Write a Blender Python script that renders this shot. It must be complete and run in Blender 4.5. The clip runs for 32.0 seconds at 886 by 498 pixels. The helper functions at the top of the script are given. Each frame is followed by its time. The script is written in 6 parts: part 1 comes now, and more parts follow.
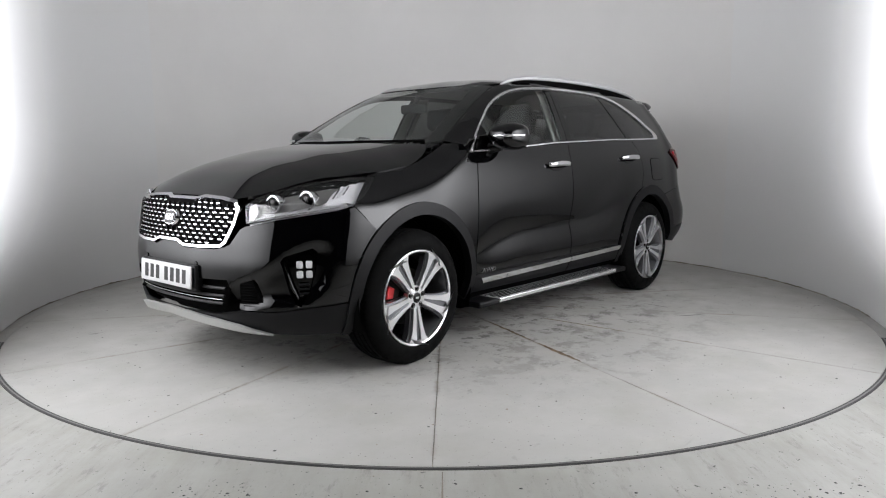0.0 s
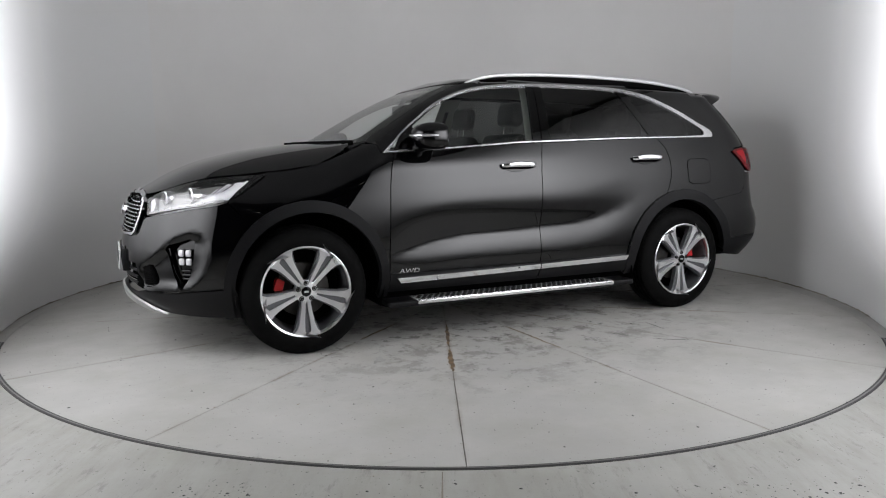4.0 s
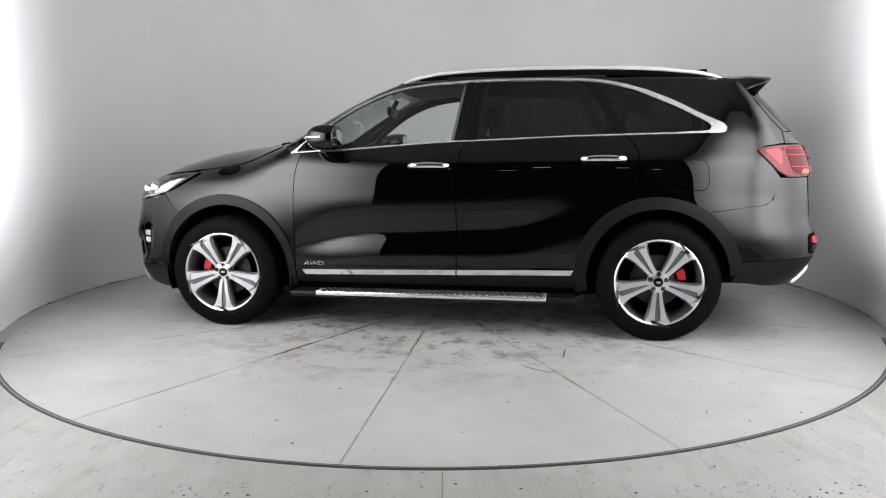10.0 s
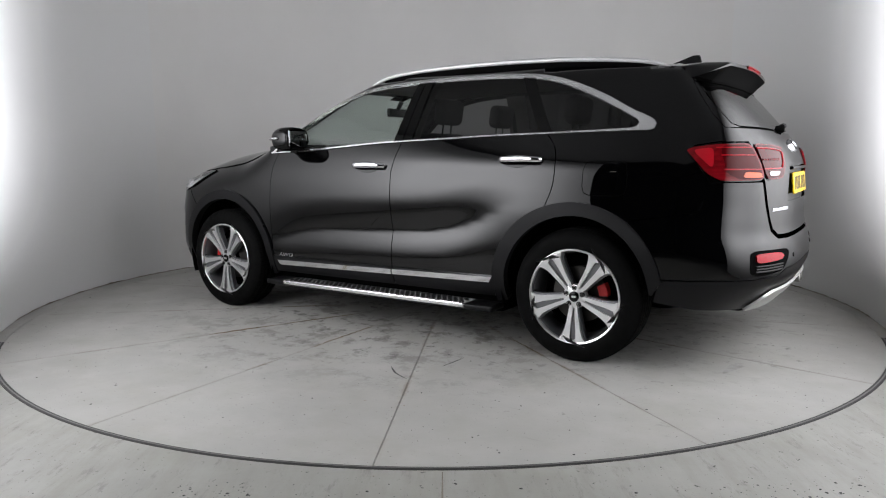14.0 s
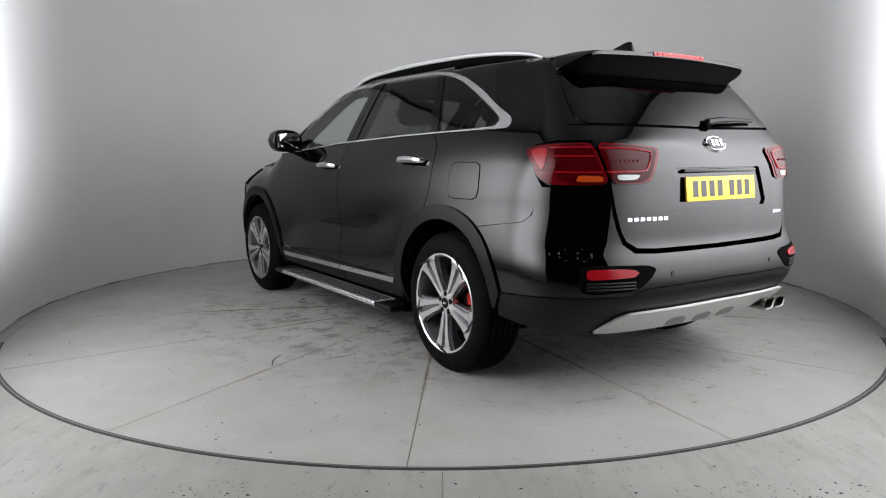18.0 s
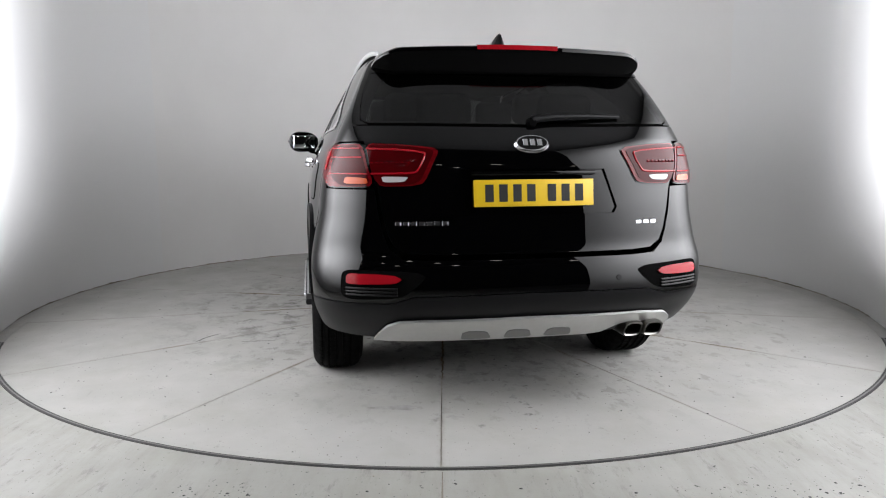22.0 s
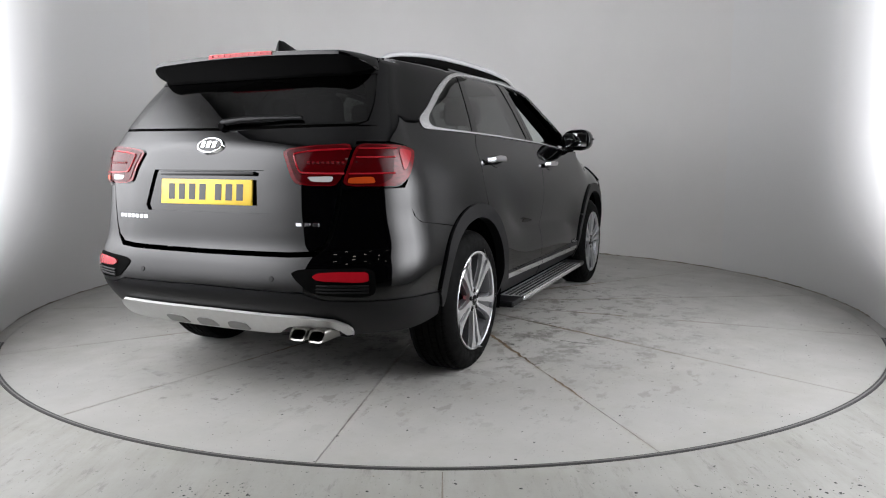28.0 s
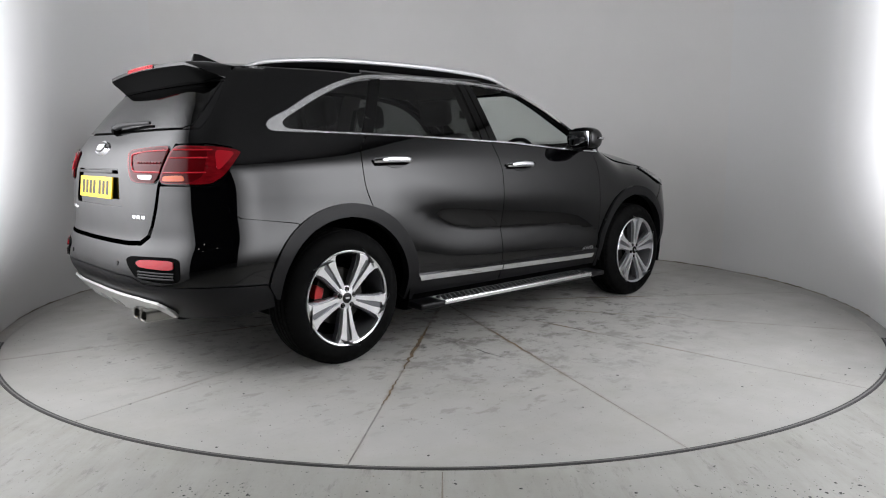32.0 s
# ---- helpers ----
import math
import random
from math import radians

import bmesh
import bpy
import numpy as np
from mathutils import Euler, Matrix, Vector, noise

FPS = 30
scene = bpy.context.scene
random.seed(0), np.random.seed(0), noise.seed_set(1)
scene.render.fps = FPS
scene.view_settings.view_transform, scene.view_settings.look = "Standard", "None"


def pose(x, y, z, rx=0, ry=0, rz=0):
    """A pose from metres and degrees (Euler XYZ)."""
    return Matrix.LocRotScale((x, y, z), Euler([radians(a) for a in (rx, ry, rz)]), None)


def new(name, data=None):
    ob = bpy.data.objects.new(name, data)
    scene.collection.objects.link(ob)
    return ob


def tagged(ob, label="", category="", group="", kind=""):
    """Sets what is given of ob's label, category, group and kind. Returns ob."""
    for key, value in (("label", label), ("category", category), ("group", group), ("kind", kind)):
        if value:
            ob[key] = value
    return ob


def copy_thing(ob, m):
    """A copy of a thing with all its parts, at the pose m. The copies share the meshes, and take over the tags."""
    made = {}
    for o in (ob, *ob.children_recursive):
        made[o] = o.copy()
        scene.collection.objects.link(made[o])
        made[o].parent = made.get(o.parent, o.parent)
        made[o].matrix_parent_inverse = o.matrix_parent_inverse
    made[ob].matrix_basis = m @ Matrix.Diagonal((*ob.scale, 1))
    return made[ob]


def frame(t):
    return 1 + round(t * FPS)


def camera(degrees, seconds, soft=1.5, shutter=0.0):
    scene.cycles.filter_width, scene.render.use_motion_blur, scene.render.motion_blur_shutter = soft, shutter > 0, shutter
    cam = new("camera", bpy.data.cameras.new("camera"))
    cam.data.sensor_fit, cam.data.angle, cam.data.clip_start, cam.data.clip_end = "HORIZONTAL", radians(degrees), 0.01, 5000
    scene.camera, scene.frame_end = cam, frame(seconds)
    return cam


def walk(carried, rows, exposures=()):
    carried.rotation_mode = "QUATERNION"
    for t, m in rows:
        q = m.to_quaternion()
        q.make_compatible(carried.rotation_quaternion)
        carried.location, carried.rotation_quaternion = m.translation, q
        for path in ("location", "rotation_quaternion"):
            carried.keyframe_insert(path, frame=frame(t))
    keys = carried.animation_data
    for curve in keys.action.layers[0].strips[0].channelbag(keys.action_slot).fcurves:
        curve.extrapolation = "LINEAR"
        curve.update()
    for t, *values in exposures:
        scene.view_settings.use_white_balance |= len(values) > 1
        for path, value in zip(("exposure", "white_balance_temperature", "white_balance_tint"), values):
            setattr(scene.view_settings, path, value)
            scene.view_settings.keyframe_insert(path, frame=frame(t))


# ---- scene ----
from mathutils.bvhtree import BVHTree
from mathutils.geometry import delaunay_2d_cdt
from mathutils.interpolate import poly_3d_calc

cam = camera(64.2, 32.0, soft=1.15)
EYE = pose(0, -5.355, 1.123, 90 - 7.58, 0, -0.05) @ pose(0, 0, 0, 0, 0, -0.27)
walk(cam, [(0.0, EYE), (32.0, EYE)], exposures=[
    (0.0, -0.36), (3.0, -0.78), (6.0, -0.36), (9.0, -0.2), (11.0, -0.2), (13.0, -0.42), (14.0, -0.68), (17.0, -0.68), (18.0, -0.55), (19.0, -0.54), (20.0, -0.54), (21.0, -0.34), (23.0, -0.14), (25.0, -0.14), (28.0, -0.32), (30.0, -0.46), (32.0, -0.54)])

# the turntable's turn, in degrees, at t seconds
TURN_START, TURN_RATE = 48.52, -5.816
# the car's front axle on the turntable
CAR_X, CAR_Y = -1.308, -0.061
DISC_R = 2.94
WALL_R, WALL_Y = 3.035, 0.13
WALL_TOP = 3.3

# ---- light ----
world = bpy.data.worlds.new("world")
world.use_nodes = True
world.node_tree.nodes["Background"].inputs[0].default_value = (0.02, 0.02, 0.022, 1)
world.node_tree.nodes["Background"].inputs[1].default_value = 1.0
scene.world = world
scene.view_settings.exposure = 0.0
PANEL_GLOW, CEILING_GLOW = 10.2, 0.12


# ---- materials ----
def make_mat(name, colour, rough=0.5, metal=0.0, **extra):
    m = bpy.data.materials.new(name)
    m.use_nodes = True
    b = m.node_tree.nodes["Principled BSDF"]
    b.inputs["Base Color"].default_value = (*colour, 1)
    b.inputs["Roughness"].default_value = rough
    b.inputs["Metallic"].default_value = metal
    for k, v in extra.items():
        b.inputs[k.replace("_", " ")].default_value = v
    return m


def noise_into(m, scale, lo, hi, socket, detail=4.0, coords="Object", stretch=(1, 1, 1), colours=None, rough=0.55):
    """A noise from lo to hi, or between two colours, into a socket of the material's main shader."""
    t = m.node_tree
    b = t.nodes["Principled BSDF"]
    tc = t.nodes.new("ShaderNodeTexCoord")
    mp = t.nodes.new("ShaderNodeMapping")
    mp.inputs["Scale"].default_value = stretch
    nz = t.nodes.new("ShaderNodeTexNoise")
    nz.inputs["Scale"].default_value = scale
    nz.inputs["Detail"].default_value = detail
    nz.inputs["Roughness"].default_value = rough
    t.links.new(tc.outputs[coords], mp.inputs[0])
    t.links.new(mp.outputs[0], nz.inputs["Vector"])
    r = t.nodes.new("ShaderNodeMapRange")
    r.inputs["From Min"].default_value, r.inputs["From Max"].default_value = 0.3, 0.7
    if colours:
        mix = t.nodes.new("ShaderNodeMix")
        mix.data_type = "RGBA"
        mix.inputs["A"].default_value = (*colours[0], 1)
        mix.inputs["B"].default_value = (*colours[1], 1)
        t.links.new(nz.outputs["Fac"], r.inputs["Value"])
        t.links.new(r.outputs[0], mix.inputs["Factor"])
        t.links.new(mix.outputs["Result"], b.inputs[socket])
    else:
        r.inputs["To Min"].default_value, r.inputs["To Max"].default_value = lo, hi
        t.links.new(nz.outputs["Fac"], r.inputs["Value"])
        t.links.new(r.outputs[0], b.inputs[socket])
    return nz


def bump_into(m, scale, strength, distance=0.002, detail=3.0, coords="Object"):
    t = m.node_tree
    tc = t.nodes.new("ShaderNodeTexCoord")
    nz = t.nodes.new("ShaderNodeTexNoise")
    nz.inputs["Scale"].default_value = scale
    nz.inputs["Detail"].default_value = detail
    bp = t.nodes.new("ShaderNodeBump")
    bp.inputs["Strength"].default_value = strength
    bp.inputs["Distance"].default_value = distance
    t.links.new(tc.outputs[coords], nz.inputs["Vector"])
    t.links.new(nz.outputs["Fac"], bp.inputs["Height"])
    t.links.new(bp.outputs[0], t.nodes["Principled BSDF"].inputs["Normal"])


PAINT = make_mat("black_paint", (0.0008, 0.0008, 0.001), 0.22, 0.0, Coat_Weight=1.0, Coat_Roughness=0.015, Coat_IOR=1.465, Specular_IOR_Level=0.0)
CLAD = make_mat("black_plastic", (0.004, 0.004, 0.0046), 0.4, Specular_IOR_Level=0.2)
bump_into(CLAD, 900, 0.15, 0.0005)
GLOSS_BLACK = make_mat("gloss_black", (0.0015, 0.0015, 0.0015), 0.06, Specular_IOR_Level=0.3)
MATT_BLACK = make_mat("matt_black", (0.0025, 0.0025, 0.0025), 0.8, Specular_IOR_Level=0.02)
RUBBER = make_mat("tyre_rubber", (0.003, 0.003, 0.003), 0.7, Specular_IOR_Level=0.06)
noise_into(RUBBER, 30, 0.55, 0.85, "Roughness")
bump_into(RUBBER, 160, 0.25, 0.001)
CHROME = make_mat("chrome", (0.82, 0.82, 0.84), 0.1, 1.0)
SATIN = make_mat("satin_silver", (0.52, 0.52, 0.51), 0.5, 0.9)
noise_into(SATIN, 40, 0.44, 0.56, "Roughness")
SATIN_DARK = make_mat("dark_satin", (0.24, 0.24, 0.235), 0.55, 0.8)
BRIGHT_TRIM = make_mat("bright_trim", (0.8, 0.8, 0.81), 0.2, 0.85)
RAIL = make_mat("brushed_rail", (0.6, 0.6, 0.61), 0.45, 0.45)
noise_into(RAIL, 30, 0.38, 0.5, "Roughness")
ALLOY = make_mat("machined_alloy", (0.78, 0.78, 0.79), 0.28, 0.9)
ALLOY_DARK = make_mat("grey_alloy", (0.16, 0.162, 0.17), 0.4, 0.7)
BRAKE_DISC = make_mat("dull_brake_disc", (0.05, 0.047, 0.045), 0.5, 0.8)
TREAD = make_mat("tread_plate_grey", (0.4, 0.4, 0.4), 0.4, 0.3)
RED = make_mat("caliper_red", (0.5, 0.012, 0.015), 0.35)
WHITE_PLATE = make_mat("plate_white", (0.45, 0.45, 0.45), 0.4)
YELLOW_PLATE = make_mat("plate_yellow", (0.75, 0.5, 0.015), 0.4)
INK = make_mat("plate_black", (0.012, 0.012, 0.012), 0.5)
CLOTH = make_mat("seat_black", (0.018, 0.018, 0.02), 0.75)
TRIM_GREY = make_mat("grey_headlining", (0.22, 0.215, 0.2), 0.9)
REFLECTOR = make_mat("lamp_silver", (0.85, 0.85, 0.87), 0.35, 0.1)
LAMP_GREY = make_mat("lamp_grey", (0.62, 0.62, 0.64), 0.3, 0.25)
WHITE_LENS = make_mat("white_lens", (0.5, 0.5, 0.51), 0.12)
RED_LENS = make_mat("red_lens", (0.32, 0.008, 0.014), 0.08, 0.0, Specular_IOR_Level=0.3)
noise_into(RED_LENS, 60, 0, 1, "Base Color", stretch=(0.3, 0.3, 1), colours=((0.075, 0.0015, 0.003), (0.15, 0.003, 0.006)))
RED_DARK = make_mat("dark_red_lens", (0.05, 0.001, 0.002), 0.07, 0.0, Specular_IOR_Level=0.16)
RED_BRIGHT = make_mat("bright_red_lens", (0.3, 0.006, 0.012), 0.15, 0.0, Specular_IOR_Level=0.35)
AMBER = make_mat("amber_lens", (0.45, 0.06, 0.01), 0.12)


def make_glass(name, tint, base=0.06):
    """A thin pane: it lets light through with a tint and mirrors by Fresnel."""
    m = bpy.data.materials.new(name)
    m.use_nodes = True
    t = m.node_tree
    t.nodes.clear()
    out = t.nodes.new("ShaderNodeOutputMaterial")
    mix = t.nodes.new("ShaderNodeMixShader")
    tr = t.nodes.new("ShaderNodeBsdfTransparent")
    tr.inputs[0].default_value = (*tint, 1)
    gl = t.nodes.new("ShaderNodeBsdfGlossy")
    gl.inputs["Roughness"].default_value = 0.01
    lw = t.nodes.new("ShaderNodeLayerWeight")
    lw.inputs["Blend"].default_value = 0.5
    pw = t.nodes.new("ShaderNodeMath")
    pw.operation = "POWER"
    pw.inputs[1].default_value = 4.5
    ma = t.nodes.new("ShaderNodeMath")
    ma.operation = "MULTIPLY_ADD"
    ma.inputs[1].default_value, ma.inputs[2].default_value = 1 - base, base
    t.links.new(lw.outputs["Facing"], pw.inputs[0])
    t.links.new(pw.outputs[0], ma.inputs[0])
    t.links.new(ma.outputs[0], mix.inputs[0])
    t.links.new(tr.outputs[0], mix.inputs[1])
    t.links.new(gl.outputs[0], mix.inputs[2])
    t.links.new(mix.outputs[0], out.inputs[0])
    return m


GLASS = make_glass("clear_glass", (0.76, 0.82, 0.79), 0.065)
PRIVACY = make_glass("privacy_glass", (0.12, 0.123, 0.123), 0.05)
PRIVACY_DARK = make_glass("dark_rear_glass", (0.045, 0.046, 0.046), 0.05)
LENS = make_glass("lamp_lens", (0.9, 0.9, 0.9), 0.06)

WALL = make_mat("white_wall_paint", (0.72, 0.72, 0.725), 0.7)
noise_into(WALL, 0.9, 0, 1, "Base Color", detail=6, colours=((0.785, 0.775, 0.765), (0.835, 0.825, 0.815)))
bump_into(WALL, 14, 0.08, 0.004)
DARK_WALL = make_mat("dark_room", (0.02, 0.02, 0.02), 0.9)
CEILING = make_mat("dark_ceiling", (0.2, 0.2, 0.2), 0.9)


def make_glow(name, colour, strength, base=0.8):
    m = bpy.data.materials.new(name)
    m.use_nodes = True
    b = m.node_tree.nodes["Principled BSDF"]
    b.inputs["Base Color"].default_value = (base, base, base, 1)
    b.inputs["Emission Color"].default_value = (*colour, 1)
    b.inputs["Emission Strength"].default_value = strength
    return m


FILL_CEILING = make_glow("fill_ceiling", (1.0, 1.0, 1.0), CEILING_GLOW, 0.15)


def make_diffuser():
    """A lit fabric panel that is brightest in its middle and falls off to its edges."""
    m = make_glow("light_panel", (0.985, 0.99, 1.03), PANEL_GLOW)
    t = m.node_tree
    tc = t.nodes.new("ShaderNodeTexCoord")
    sp = t.nodes.new("ShaderNodeSeparateXYZ")
    t.links.new(tc.outputs["Object"], sp.inputs[0])
    last = None
    for axis, lo, hi in (("Y", 0.9, -1.9), ("Y", -4.2, -2.6), ("Z", 0.15, 1.4), ("Z", 3.2, 2.25)):
        r = t.nodes.new("ShaderNodeMapRange")
        r.interpolation_type = "SMOOTHSTEP"
        r.inputs["From Min"].default_value, r.inputs["From Max"].default_value = lo, hi
        r.inputs["To Min"].default_value, r.inputs["To Max"].default_value = 0.0, 1.0
        t.links.new(sp.outputs[axis], r.inputs["Value"])
        if last is None:
            r.interpolation_type = "LINEAR"
            r.inputs["To Max"].default_value = 1.0
            c = t.nodes.new("ShaderNodeMath")
            c.operation = "POWER"
            c.inputs[1].default_value = 3.0
            g = t.nodes.new("ShaderNodeMath")
            g.operation = "MULTIPLY"
            g.inputs[1].default_value = PANEL_GLOW
            t.links.new(r.outputs[0], c.inputs[0])
            t.links.new(c.outputs[0], g.inputs[0])
            last = g.outputs[0]
        else:
            r.inputs["To Min"].default_value = 0.15 if axis == "Y" else 0.0
            r.inputs["To Max"].default_value = 1.0
            n = t.nodes.new("ShaderNodeMath")
            n.operation = "MULTIPLY"
            t.links.new(last, n.inputs[0])
            t.links.new(r.outputs[0], n.inputs[1])
            last = n.outputs[0]
    t.links.new(last, t.nodes["Principled BSDF"].inputs["Emission Strength"])
    return m


LIGHT_PANEL = make_diffuser()
HALL_LIGHT = make_glow("hall_lamp_glow", (1.0, 0.95, 0.86), 14.0)


def make_concrete(name, dark, light, wear, sectors=0, first=0.0):
    """Painted, worn concrete: broad tone, fine grain, dirt streaks, dark specks, water stains deepened by painted car
    shade.
    """
    m = make_mat(name, light, 0.5)
    t = m.node_tree
    b = t.nodes["Principled BSDF"]
    tc = t.nodes.new("ShaderNodeTexCoord")

    def nz(scale, detail, rough=0.6, stretch=None):
        n = t.nodes.new("ShaderNodeTexNoise")
        n.inputs["Scale"].default_value, n.inputs["Detail"].default_value, n.inputs["Roughness"].default_value = scale, detail, rough
        if stretch:
            mp = t.nodes.new("ShaderNodeMapping")
            mp.inputs["Scale"].default_value = stretch
            t.links.new(tc.outputs["Object"], mp.inputs[0])
            t.links.new(mp.outputs[0], n.inputs["Vector"])
        else:
            t.links.new(tc.outputs["Object"], n.inputs["Vector"])
        return n.outputs["Fac"]

    def ramp(src, a, c):
        r = t.nodes.new("ShaderNodeMapRange")
        r.inputs["From Min"].default_value, r.inputs["From Max"].default_value = a, c
        t.links.new(src, r.inputs["Value"])
        return r.outputs[0]

    def mix(fac, a, c):
        n = t.nodes.new("ShaderNodeMix")
        n.data_type = "RGBA"
        t.links.new(fac, n.inputs["Factor"])
        for s, v in (("A", a), ("B", c)):
            if isinstance(v, tuple):
                n.inputs[s].default_value = (*v, 1)
            else:
                t.links.new(v, n.inputs[s])
        return n.outputs["Result"]

    def times(a, c):
        n = t.nodes.new("ShaderNodeMath")
        n.operation = "MULTIPLY"
        t.links.new(a, n.inputs[0])
        if isinstance(c, float):
            n.inputs[1].default_value = c
        else:
            t.links.new(c, n.inputs[1])
        return n.outputs[0]

    base = mix(ramp(nz(0.8, 5), 0.35, 0.65), dark, light)
    base = mix(times(ramp(nz(2.6, 6, 0.7), 0.5, 0.75), 0.35), base, tuple(c * 0.72 for c in light[:2]) + (light[2] * 0.62,))
    base = mix(times(ramp(nz(9, 4, 0.7), 0.62, 0.72), times(ramp(nz(0.7, 2), 0.5, 0.62), wear)), base, (0.10, 0.098, 0.09))
    base = mix(times(ramp(nz(70, 2), 0.69, 0.73), 0.9), base, (0.07, 0.066, 0.06))
    base = mix(times(ramp(nz(26, 2), 0.74, 0.77), 0.8), base, (0.16, 0.10, 0.06))
    if sectors:
        sp = t.nodes.new("ShaderNodeSeparateXYZ")
        t.links.new(tc.outputs["Object"], sp.inputs[0])

        def op(kind, a, c=None):
            n = t.nodes.new("ShaderNodeMath")
            n.operation = kind
            for i, v in enumerate((a, c)):
                if v is None:
                    continue
                if isinstance(v, (int, float)):
                    n.inputs[i].default_value = v
                else:
                    t.links.new(v, n.inputs[i])
            return n.outputs[0]

        ln = t.nodes.new("ShaderNodeVectorMath")
        ln.operation = "LENGTH"
        t.links.new(tc.outputs["Object"], ln.inputs[0])
        r = ln.outputs["Value"]
        turn = op("DIVIDE", op("SUBTRACT", op("ARCTAN2", sp.outputs["Y"], sp.outputs["X"]), radians(first)), 2 * math.pi / sectors)
        f = op("SUBTRACT", op("FRACT", op("ADD", turn, 40.5)), 0.5)
        d = op("MULTIPLY", op("ABSOLUTE", f), op("MULTIPLY", r, 2 * math.pi / sectors))
        ragged = op("ADD", d, op("MULTIPLY", op("SUBTRACT", nz(22, 4), 0.5), 0.03))
        near = ramp(ragged, 0.02, 0.0)
        patchy = ramp(nz(3.5, 4, 0.7), 0.44, 0.6)
        base = mix(op("MULTIPLY", near, op("ADD", 0.05, op("MULTIPLY", patchy, op("ADD", 0.25, op("MULTIPLY", ramp(r, 2.7, 1.6), 0.65))))), base, (0.16, 0.115, 0.065))
        # oil and water stains gather under the car; the first layer also paints its contact shadow
        middle = ramp(r, 2.25, 1.15)
        stain_and_shade = ramp(nz(4.6, 10, 0.74), 0.51, 0.585)
        base = mix(op("MULTIPLY", op("MULTIPLY", stain_and_shade, middle), 0.7), base, (0.085, 0.074, 0.058))
        spots = ramp(nz(7.5, 7, 0.72), 0.57, 0.62)
        base = mix(op("MULTIPLY", op("MULTIPLY", spots, ramp(r, 2.3, 1.2)), 0.9), base, (0.085, 0.08, 0.072))
        away = op("COSINE", op("SUBTRACT", op("ARCTAN2", sp.outputs["Y"], sp.outputs["X"]), radians(26)))
        soiled = op("MULTIPLY", ramp(away, 0.5, 0.85), ramp(r, 2.75, 2.3))
        blots = ramp(nz(6.5, 7, 0.62, (1, 1.7, 1)), 0.565, 0.63)
        base = mix(op("MULTIPLY", op("MULTIPLY", blots, soiled), 0.6), base, (0.2, 0.19, 0.17))
        drops = ramp(nz(15, 5, 0.65, (1.5, 1, 1)), 0.655, 0.69)
        base = mix(op("MULTIPLY", op("MULTIPLY", drops, soiled), 0.85), base, (0.06, 0.052, 0.042))
        drag = ramp(nz(4, 5, 0.6, (0.6, 7, 1)), 0.66, 0.74)
        base = mix(op("MULTIPLY", drag, 0.35), base, (0.2, 0.195, 0.18))
        haze = ramp(nz(1.3, 5, 0.65), 0.4, 0.7)
        base = mix(op("MULTIPLY", haze, 0.35), base, (0.34, 0.33, 0.30))
    else:
        # brushed wear, yellowed in places
        base = mix(times(ramp(nz(2.2, 6, 0.7, (5, 0.8, 1)), 0.45, 0.7), 0.55), base, (0.25, 0.243, 0.21))
        base = mix(times(ramp(nz(5, 6, 0.75, (4, 1, 1)), 0.56, 0.68), 0.6), base, (0.17, 0.165, 0.15))
        base = mix(times(ramp(nz(34, 3), 0.68, 0.72), 0.9), base, (0.05, 0.05, 0.045))
    t.links.new(base, b.inputs["Base Color"])
    t.links.new(ramp(nz(3, 5), -0.2, 1.1), b.inputs["Roughness"])
    bp = t.nodes.new("ShaderNodeBump")
    bp.inputs["Strength"].default_value, bp.inputs["Distance"].default_value = 0.2, 0.002
    t.links.new(nz(60, 4), bp.inputs["Height"])
    t.links.new(bp.outputs[0], b.inputs["Normal"])
    return m


CONCRETE = make_concrete("worn_turntable_concrete", (0.355, 0.35, 0.333), (0.42, 0.414, 0.395), 1.0, 14, -113.6)
CONCRETE_OUT = make_concrete("worn_floor_concrete", (0.29, 0.288, 0.268), (0.375, 0.373, 0.348), 1.0)
GAP = make_mat("steel_ring_edge", (0.03, 0.03, 0.03), 0.6)
JOINT = make_mat("rusty_joint", (0.09, 0.065, 0.045), 0.9)
noise_into(JOINT, 2.5, 0, 1, "Base Color", colours=((0.07, 0.055, 0.04), (0.42, 0.39, 0.33)))
GRIME = make_mat("grime", (0.2, 0.17, 0.13), 0.9)
noise_into(GRIME, 4.0, 0, 1, "Base Color", colours=((0.13, 0.105, 0.075), (0.42, 0.38, 0.32)))
DOT_GREEN = make_mat("green_mark", (0.02, 0.2, 0.14), 0.6)


# ---- mesh tools ----
def link_mesh(name, verts, faces, material, parent=None, label="", smooth=True, normals=None):
    me = bpy.data.meshes.new(name)
    me.from_pydata([tuple(v) for v in verts], [], faces)
    me.materials.append(material)
    for p in me.polygons:
        p.use_smooth = smooth
    if normals is not None:
        me.normals_split_custom_set_from_vertices([tuple(n) for n in normals])
    ob = new(name, me)
    if parent:
        ob.parent = parent
    if label:
        tagged(ob, label)
    return ob


def part(name, bm, material, parent=None, label="", smooth_angle=35):
    """One mesh object from a bmesh, under its thing or part."""
    me = bpy.data.meshes.new(name)
    bmesh.ops.recalc_face_normals(bm, faces=bm.faces)
    lim = radians(smooth_angle)
    for e in bm.edges:
        e.smooth = len(e.link_faces) == 2 and e.calc_face_angle(9) < lim
    for f in bm.faces:
        f.smooth = True
    bm.to_mesh(me)
    bm.free()
    me.materials.append(material)
    ob = new(name, me)
    if parent:
        ob.parent = parent
    if label:
        tagged(ob, label)
    return ob


